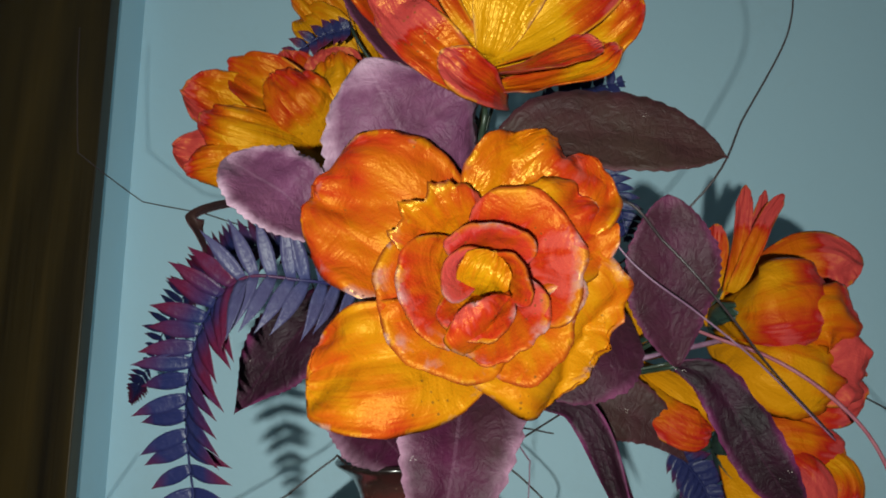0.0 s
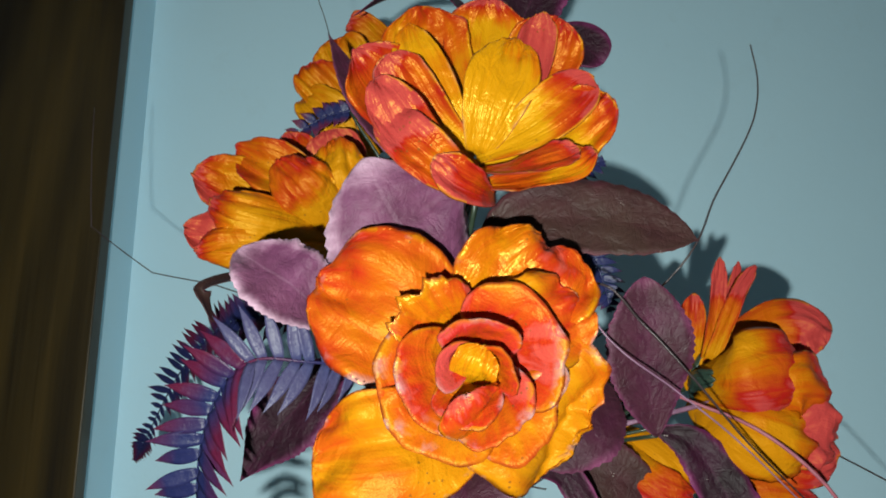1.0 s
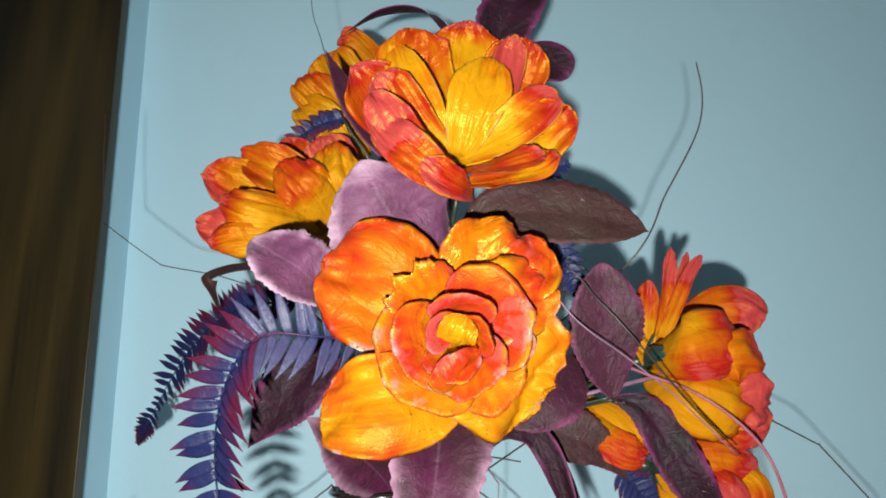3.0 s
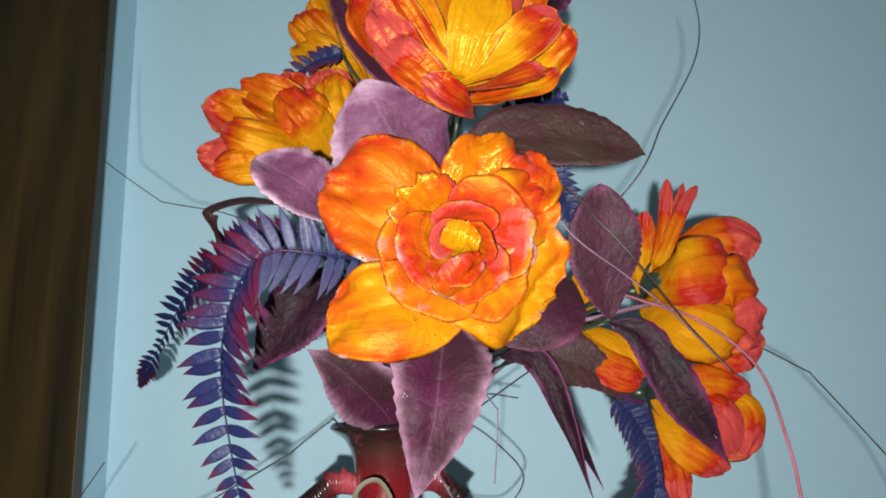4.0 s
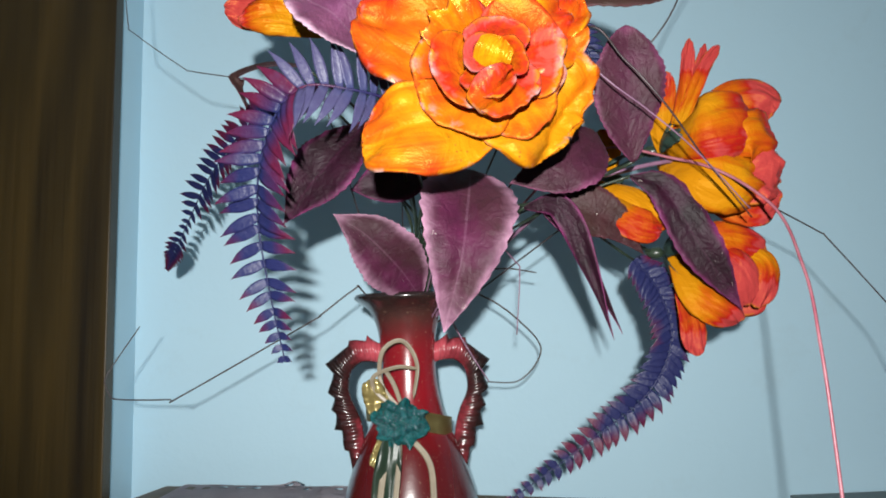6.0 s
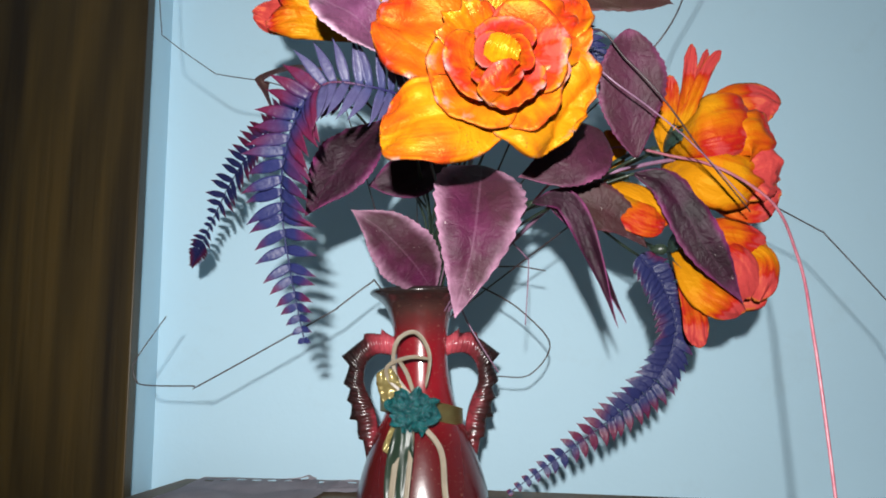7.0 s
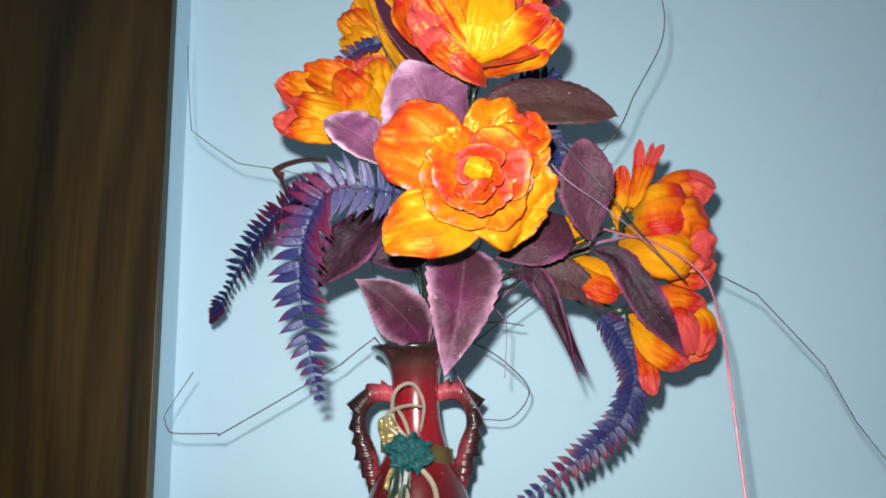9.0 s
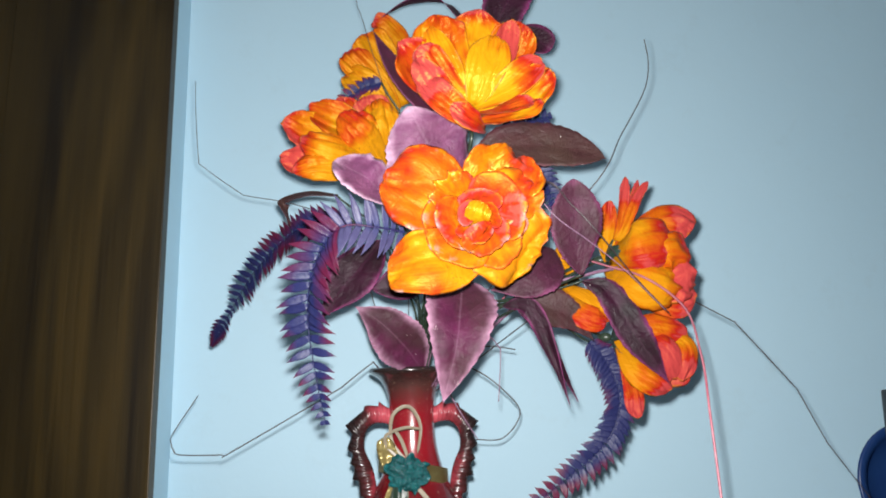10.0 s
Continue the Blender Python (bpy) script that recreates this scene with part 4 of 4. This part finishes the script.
# ---- leaves ----
def leaf(label, pts, width, mat, via, foot=(0, 0, 0), **kw):
    ob = thing("artificial_leaf", label, "artificial leaf", "leaves of the bouquet")
    part("blade", blade(pts, width, **kw), mat, ob)
    stem(ob, pts[0], via, 0.0012, foot)
    return ob


leaf("dusty brown-mauve velvet leaf with a curled tip", [(0.027, 0.372, 1.419), (0.057, 0.358, 1.431), (0.104, 0.350, 1.426), (0.141, 0.350, 1.418), (0.155, 0.352, 1.414)], 0.024, M_BROWN, [(0.007, 0.420, 1.372)], teeth=26, wave=0.15, sharp=1.8, seed=1, facing=(0.1, -1, 0.15))
leaf("broad lilac velvet leaf with creased surface", [(0.030, 0.350, 1.386), (-0.002, 0.326, 1.402), (-0.022, 0.314, 1.425), (-0.036, 0.314, 1.453)], 0.044, M_LILAC, [(0.016, 0.420, 1.351)], teeth=26, wave=0.3, seed=2, fold=-0.12, peak=0.5, sharp=0.85, facing=(0, -1, 0.1))
leaf("small lilac leaf with frayed white edge", [(-0.045, 0.330, 1.366), (-0.064, 0.318, 1.378), (-0.082, 0.314, 1.390), (-0.102, 0.318, 1.404)], 0.023, M_LILAC, [(-0.025, 0.420, 1.321)], teeth=22, wave=0.25, seed=3, fold=0.3, facing=(0.2, -1, 0.3), peak=0.55, sharp=0.7)
leaf("upright mauve velvet leaf", [(0.127, 0.372, 1.305), (0.121, 0.360, 1.336), (0.120, 0.350, 1.364), (0.119, 0.346, 1.393)], 0.025, M_WINE, [(0.109, 0.440, 1.278), (0.019, 0.540, 1.238)], (0.010, 0, 0), teeth=24, seed=4, fold=0.15, peak=0.55, sharp=0.7)
leaf("long drooping plum leaf", [(0.142, 0.425, 1.307), (0.167, 0.420, 1.293), (0.194, 0.424, 1.248), (0.227, 0.434, 1.200)], 0.017, M_PLUM, [(0.099, 0.470, 1.283), (0.019, 0.550, 1.238)], (0.008, 0.004, 0), teeth=30, seed=5, twist=25, wave=0.2, peak=0.6)
leaf("broad drooping mauve leaf with pale serrated edge", [(0.016, 0.410, 1.310), (0.012, 0.385, 1.282), (0.005, 0.372, 1.241), (-0.008, 0.388, 1.190)], 0.034, M_LEAF, [(-0.002, 0.500, 1.300)], (0.002, 0, 0), teeth=30, seed=6, fold=0.2, wave=0.15, facing=(0.05, -1, 0.1), peak=0.36, sharp=1.05)
leaf("dusty mauve leaf leaning over the vase rim", [(-0.022, 0.560, 1.224), (-0.042, 0.535, 1.251), (-0.069, 0.515, 1.278), (-0.098, 0.505, 1.297)], 0.030, M_LEAF, [(-0.031, 0.580, 1.218)], (0, -0.004, 0), teeth=24, seed=7, wave=0.15, facing=(-0.1, -1, 0))
leaf("dark plum leaf hanging behind the fern", [(-0.062, 0.440, 1.358), (-0.087, 0.428, 1.326), (-0.108, 0.430, 1.302), (-0.127, 0.434, 1.276)], 0.026, M_PLUM, [(-0.042, 0.520, 1.320)], (-0.006, 0, 0), teeth=24, seed=8, wave=0.1, facing=(-0.2, -1, 0.1))
leaf("mauve leaf tucked under the open rose", [(0.109, 0.400, 1.335), (0.093, 0.385, 1.318), (0.069, 0.380, 1.302), (0.040, 0.380, 1.293)], 0.026, M_WINE, [(0.089, 0.450, 1.299), (0.019, 0.540, 1.248)], (0.006, -0.004, 0), teeth=24, seed=9, wave=0.1)
leaf("dark plum leaf in the middle of the bouquet", [(-0.012, 0.480, 1.336), (-0.033, 0.470, 1.321), (-0.059, 0.465, 1.313), (-0.079, 0.465, 1.309)], 0.020, M_PLUM, [(-0.022, 0.530, 1.289)], (-0.002, 0.004, 0), seed=10, wave=0.1)
leaf("narrow twisted plum leaf", [(0.057, 0.420, 1.283), (0.082, 0.405, 1.279), (0.101, 0.402, 1.235), (0.116, 0.404, 1.181)], 0.010, M_PLUM, [(0.028, 0.500, 1.269)], (0.006, 0.004, 0), seed=11, twist=70, wave=0.2)
leaf("narrow twisted plum leaf", [(0.073, 0.430, 1.281), (0.094, 0.425, 1.263), (0.112, 0.425, 1.221), (0.130, 0.430, 1.185)], 0.009, M_PLUM, [(0.029, 0.520, 1.268)], (0.004, 0.008, 0), seed=12, twist=-60, wave=0.2)
leaf("dusty brown leaf pointing down beside the buds", [(0.074, 0.436, 1.289), (0.098, 0.428, 1.285), (0.127, 0.430, 1.272), (0.153, 0.436, 1.246)], 0.021, M_BROWN, [(0.028, 0.510, 1.279)], (0.008, 0.008, 0), teeth=22, seed=13, wave=0.1)
leaf("tall plum leaf standing above the bouquet", [(0.055, 0.405, 1.563), (0.069, 0.400, 1.597), (0.093, 0.398, 1.636), (0.126, 0.398, 1.675)], 0.024, M_PLUM, [(0.029, 0.430, 1.474), (-0.001, 0.500, 1.351)], (0, 0.006, 0), teeth=26, seed=14, wave=0.1, fold=0.25)
leaf("small plum leaf behind the tall flower", [(0.069, 0.400, 1.560), (0.089, 0.392, 1.562), (0.106, 0.388, 1.556), (0.116, 0.388, 1.546)], 0.018, M_PLUM, [(0.029, 0.440, 1.453), (-0.002, 0.500, 1.330)], (0.002, 0.006, 0), seed=15, sharp=0.5, peak=0.55)
leaf("thin arched plum leaf", [(0.035, 0.430, 1.597), (0.010, 0.445, 1.637), (-0.029, 0.455, 1.644), (-0.064, 0.460, 1.627)], 0.009, M_PLUM, [(0.030, 0.450, 1.473), (-0.001, 0.520, 1.340)], (0.002, 0.010, 0), seed=16, twist=30, facing=(0, -0.5, 1))
leaf("long upright brown-purple leaf", [(0.023, 0.385, 1.448), (-0.022, 0.372, 1.484), (-0.049, 0.372, 1.523), (-0.069, 0.380, 1.566)], 0.013, M_WINE, [(-0.002, 0.440, 1.400)], (-0.004, 0, 0), seed=17, facing=(0.5, -1, 0), peak=0.5, teeth=20)
leaf("folded dry brown leaf", [(-0.113, 0.462, 1.413), (-0.143, 0.466, 1.417), (-0.170, 0.474, 1.413), (-0.174, 0.476, 1.405), (-0.167, 0.480, 1.385)], 0.007, M_BROWN, [(-0.062, 0.500, 1.372)], (-0.006, 0.004, 0), seed=18, facing=(0, -0.6, 1), sharp=0.3, tail=0.6, twist=-40)


# ---- ferns ----
def leaflet_mesh(name, mat, hook=0.06):
    bm = blade([(0, 0, 0), (0.33, 0.0, 0.02), (0.66, 0.01, 0.02), (1.0, hook, -0.03)], 0.17, facing=(0, 0, 1), fold=0.12, peak=0.34, tail=0.62, nu=9, nv=4)
    me = bpy.data.meshes.new(name)
    bm.to_mesh(me)
    bm.free()
    me.polygons.foreach_set("use_smooth", [True] * len(me.polygons))
    me.materials.append(mat)
    return me


LEAFLET = leaflet_mesh("leaflet", M_FERN)
LEAFLET_PALE = leaflet_mesh("leaflet_pale", M_FERN_PALE)


def fern(label, pts, count, length, via, foot, facing=(0, -1, 0), pale=0.0, sweep=25, lift=12, taper=0.16, wide=1.0, waist=0.0):
    """A frond: a rib through pts with pairs of leaflets; pale: up to where along the rib they are lavender."""
    ob = thing("fern_frond", label, "artificial fern", "fern fronds of the bouquet")
    n = count * 4
    line = spline(pts, n)
    part("rib", tube(pts, 0.0011, 0.0005, n, 5), M_FERN_PALE if pale > 0.3 else M_FERN, ob)
    if via:
        stem(ob, pts[0], via, 0.0012, foot)
    rng = random.Random(count)
    pitch = sum((b - a).length for a, b in zip(line, line[1:])) / count
    for k in range(count):
        u = 1 - (1 - (k + 0.5) / count) ** 1.18
        i = min(n - 1, int(u * n))
        q, t = line[i], (line[min(i + 1, n)] - line[max(i - 1, 0)]).normalized()
        f = Vector(facing)
        f = (f - t * f.dot(t)).normalized()
        size = length * (1 - (1 - taper) * (max(0, u - 0.62) / 0.38) ** 1.8) * min(1.0, 0.7 + u * 3)
        size *= 1 - waist * math.exp(-((u - 0.74) / 0.06) ** 2)
        for side in (-1, 1):
            s = t.cross(f) * side
            a = radians(sweep + rng.uniform(-6, 6))
            d = s * math.cos(a) + t * math.sin(a)
            b = radians(lift + rng.uniform(-10, 10))
            d = d * math.cos(b) + f * math.sin(b)
            up = (f - d * f.dot(d)).normalized()
            m = Matrix((d, up.cross(d), up)).transposed().to_4x4()
            if side < 0:
                m = m @ Matrix.Diagonal((1, -1, 1, 1))
            m = Matrix.Translation(q) @ m @ Matrix.Diagonal((size, pitch * 0.52 / 0.17 * (0.8 if u < pale else wide) * (0.4 + 0.6 * min(1.0, size / length)), size, 1))
            lf = new("leaflet", LEAFLET_PALE if u < pale else LEAFLET)
            lf.matrix_world = m
            lf.parent = ob
    return ob


fern("lavender fern frond turning violet and hanging down", [(-0.040, 0.350, 1.345), (-0.066, 0.336, 1.347), (-0.094, 0.333, 1.348), (-0.114, 0.343, 1.333), (-0.127, 0.356, 1.303), (-0.131, 0.370, 1.267), (-0.125, 0.380, 1.219), (-0.117, 0.390, 1.174)], 29, 0.032, [(-0.034, 0.450, 1.321)], (-0.008, -0.004, 0), pale=0.30, wide=1.0, facing=(-0.30, -0.95, 0.0), sweep=20)
fern("violet and magenta fern frond arching outward", [(-0.100, 0.470, 1.390), (-0.149, 0.490, 1.388), (-0.189, 0.540, 1.379), (-0.236, 0.600, 1.350), (-0.283, 0.660, 1.299), (-0.307, 0.690, 1.270)], 38, 0.024, [(-0.061, 0.520, 1.351)], (-0.010, 0.002, 0), wide=0.95, waist=0.6)
fern("violet fern frond curving down past the buds", [(0.162, 0.490, 1.248), (0.184, 0.495, 1.220), (0.194, 0.500, 1.179), (0.173, 0.505, 1.134), (0.118, 0.510, 1.092), (0.040, 0.510, 1.041)], 38, 0.022, [(0.121, 0.510, 1.257), (0.029, 0.560, 1.238)], (0.012, 0.006, 0), wide=1.15, lift=4, sweep=22)
fern("short violet fern tip behind a brown leaf", [(0.068, 0.420, 1.463), (0.091, 0.425, 1.482), (0.124, 0.430, 1.492)], 8, 0.018, [(0.029, 0.460, 1.412)], (0.004, 0.006, 0))
fern("short violet fern tip hanging behind the rose", [(0.100, 0.420, 1.433), (0.113, 0.425, 1.412), (0.121, 0.430, 1.383)], 10, 0.016, [(0.060, 0.460, 1.412), (0.009, 0.530, 1.299)], (0.006, 0.008, 0))
fern("short dark violet fern tip", [(-0.063, 0.455, 1.544), (-0.088, 0.460, 1.539), (-0.117, 0.462, 1.517)], 9, 0.013, [(-0.030, 0.480, 1.473), (-0.021, 0.530, 1.330)], (-0.004, 0.008, 0))


# ---- wires ----
def wire(label, pts, r=0.0006, mat=None, r1=None):
    ob = part("decorative_wire", tube(pts, r, r1 or r * 0.6, 60, 5), mat or M_WIRE)
    return tagged(ob, label, "wire stem", "wires of the bouquet")


def kinked(pts):
    """Doubles the inner points, so that the line bends sharply there."""
    out = [Vector(pts[0])]
    for a, b, c in zip(pts, pts[1:], pts[2:]):
        a, b, c = Vector(a), Vector(b), Vector(c)
        out += [b + (a - b).normalized() * 0.006, b + (c - b).normalized() * 0.006]
    return out + [Vector(pts[-1])]


wire("thin brown wire stem bent upward", kinked([MOUTH + Vector((-0.012, 0, 0)), (-0.102, 0.490, 1.392), (-0.174, 0.495, 1.417), (-0.225, 0.502, 1.428), (-0.276, 0.500, 1.466), (-0.282, 0.500, 1.527), (-0.284, 0.500, 1.569)]))
wire("thin wire stem kinked over the vase rim", kinked([MOUTH + Vector((-0.014, 0.002, 0)), (-0.080, 0.555, 1.236), (-0.120, 0.550, 1.206), (-0.247, 0.550, 1.137), (-0.304, 0.550, 1.139), (-0.311, 0.550, 1.157), (-0.284, 0.560, 1.204)]), 0.0009)
wire("thin wire stem rising beside the flowers", [MOUTH + Vector((0.014, 0.002, 0)), (0.060, 0.500, 1.319), (0.154, 0.405, 1.402), (0.188, 0.400, 1.457), (0.213, 0.400, 1.498), (0.222, 0.400, 1.520), (0.225, 0.400, 1.542), (0.223, 0.400, 1.566)], 0.0008)
wire("long thin wire stem bowing outward", kinked([MOUTH + Vector((0.016, 0.004, 0)), (0.131, 0.500, 1.298), (0.245, 0.470, 1.306), (0.326, 0.480, 1.265), (0.387, 0.480, 1.190), (0.413, 0.480, 1.132), (0.462, 0.480, 1.058)]), 0.0008)
wire("dusky pink wire stem hanging in a long arc", [MOUTH + Vector((0.016, 0.006, 0)), (0.101, 0.480, 1.329), (0.180, 0.420, 1.318), (0.224, 0.380, 1.277), (0.219, 0.335, 1.225), (0.210, 0.310, 1.175), (0.207, 0.300, 1.115), (0.206, 0.295, 1.05)], 0.0012, M_PINKWIRE, 0.0011)
wire("dark looped wire beside the vase", [MOUTH + Vector((0.018, 0, 0)), (0.012, 0.600, 1.232), (0.046, 0.620, 1.225), (0.078, 0.620, 1.202), (0.102, 0.620, 1.170), (0.079, 0.620, 1.139), (0.043, 0.620, 1.138)], 0.0011)
wire("mauve wire hanging over the vase handle", [MOUTH + Vector((0.020, 0.006, 0)), (-0.001, 0.560, 1.233), (0.006, 0.545, 1.202), (0.022, 0.540, 1.171), (0.038, 0.540, 1.145)], 0.0011, M_STALK)
wire("thin wire hanging straight down", kinked([MOUTH + Vector((0.015, -0.006, 0)), (0.034, 0.500, 1.279), (0.060, 0.470, 1.243), (0.055, 0.470, 1.187)]), 0.0008, M_STALK)
wire("thin dark wire crossing the upright leaf", [MOUTH + Vector((0.010, -0.010, 0)), (0.028, 0.420, 1.392), (0.057, 0.345, 1.408), (0.095, 0.335, 1.356), (0.127, 0.338, 1.331), (0.160, 0.345, 1.305), (0.201, 0.360, 1.268)], 0.0007, M_STALK)
wire("thin dark wire crossing the upright leaf", [MOUTH + Vector((0.012, -0.008, 0)), (0.059, 0.430, 1.371), (0.088, 0.340, 1.388), (0.114, 0.338, 1.365), (0.140, 0.340, 1.335), (0.173, 0.360, 1.302), (0.217, 0.390, 1.267)], 0.0009)
wire("hair-thin wire standing up", [MOUTH + Vector((-0.002, 0.012, 0)), (-0.041, 0.480, 1.442), (-0.079, 0.450, 1.602), (-0.090, 0.450, 1.641), (-0.095, 0.450, 1.695)], 0.0005)
wire("mauve stalk carrying the buds", [MOUTH + Vector((0.012, 0.008, 0)), (0.049, 0.500, 1.263), (0.099, 0.440, 1.301), (0.146, 0.430, 1.314), (0.187, 0.438, 1.323)], 0.0022, M_STALK, 0.0018)
wire("short cut twig at the vase rim", [MOUTH + Vector((0.014, 0.010, 0)), (0.021, 0.600, 1.245), (0.062, 0.600, 1.253), (0.097, 0.600, 1.248)], 0.0012)


# ---- things on the table ----
def paper(label, x, y, turn, w, d, holes, seed):
    """A curling sheet with a row of punched holes near its far edge."""
    nu, nv = 2 * holes + 1, 12
    bm = bmesh.new()
    grid = []
    for i in range(nu + 1):
        col = []
        for j in range(nv + 1):
            u, v = i / nu, j / nv
            z = 0.0025 + 0.007 * abs(noise.noise(Vector((u * 3, v * 2, seed)))) + 0.004 * v ** 4
            ragged = 0.004 * noise.noise(Vector((u * 6, seed, 1))) * (j == nv)
            col.append(bm.verts.new(((u - 0.5) * w, (v - 1) * d + ragged, z)))
        grid.append(col)
    for i in range(nu):
        for j in range(nv):
            if not (i % 2 and j == nv - 2):
                bm.faces.new((grid[i][j], grid[i + 1][j], grid[i + 1][j + 1], grid[i][j + 1]))
    bmesh.ops.solidify(bm, geom=bm.faces[:], thickness=0.0004)
    bm.transform(pose(x, y, 0.999, 0, 0, turn))
    return tagged(part("paper_sheet", bm, M_PAPER, smooth=False), label, "paper", "paper sheets on the table")


paper("white paper sheet with punched holes lying on the table", -0.235, 0.800, -14, 0.19, 0.12, 8, 1)
paper("torn white paper strip with punched holes on the table", -0.125, 0.775, -10, 0.07, 0.05, 3, 2)
paper("torn white paper strip with punched holes on the table", -0.20, 0.795, 6, 0.05, 0.03, 2, 5)


def cabinet():
    ob = thing("low_cabinet", "grey-green painted low cabinet against the blue wall", "cabinet")
    part("carcass", box(0.52, 1.18, 0.62, 0.90, 0.0, 0.918, 0.003), M_CABINET, ob, smooth=False)
    part("cabinet_top", box(0.505, 1.195, 0.60, 0.902, 0.920, 0.942, 0.003), M_CABINET, ob, smooth=False)
    return ob


cabinet()


def basin():
    ob = thing("blue_basin", "dark blue round plastic basin leaning on its side", "basin")
    prof = [(0.050, 0.0), (0.055, 0.003), (0.078, 0.055), (0.088, 0.060), (0.090, 0.064), (0.087, 0.067), (0.074, 0.060), (0.054, 0.008), (0.02, 0.006)]
    bm = lathe(prof, (0, 0), 48)
    bm.transform(flower_frame((0.700, 0.79, 1.036), (-0.05, -1, 0.1)))
    part("shell", bm, M_BLUE, ob)
    return ob


basin()


def black_case():
    ob = thing("black_case", "flat black plastic case standing upright on the table", "case")
    bm = box(-0.06, 0.06, -0.012, 0.012, 0, 0.235, 0.004)
    bm.transform(pose(0.702, 0.705, 0.942, 0, 3, -8))
    part("shell", bm, M_BLACK, ob)
    return ob


black_case()
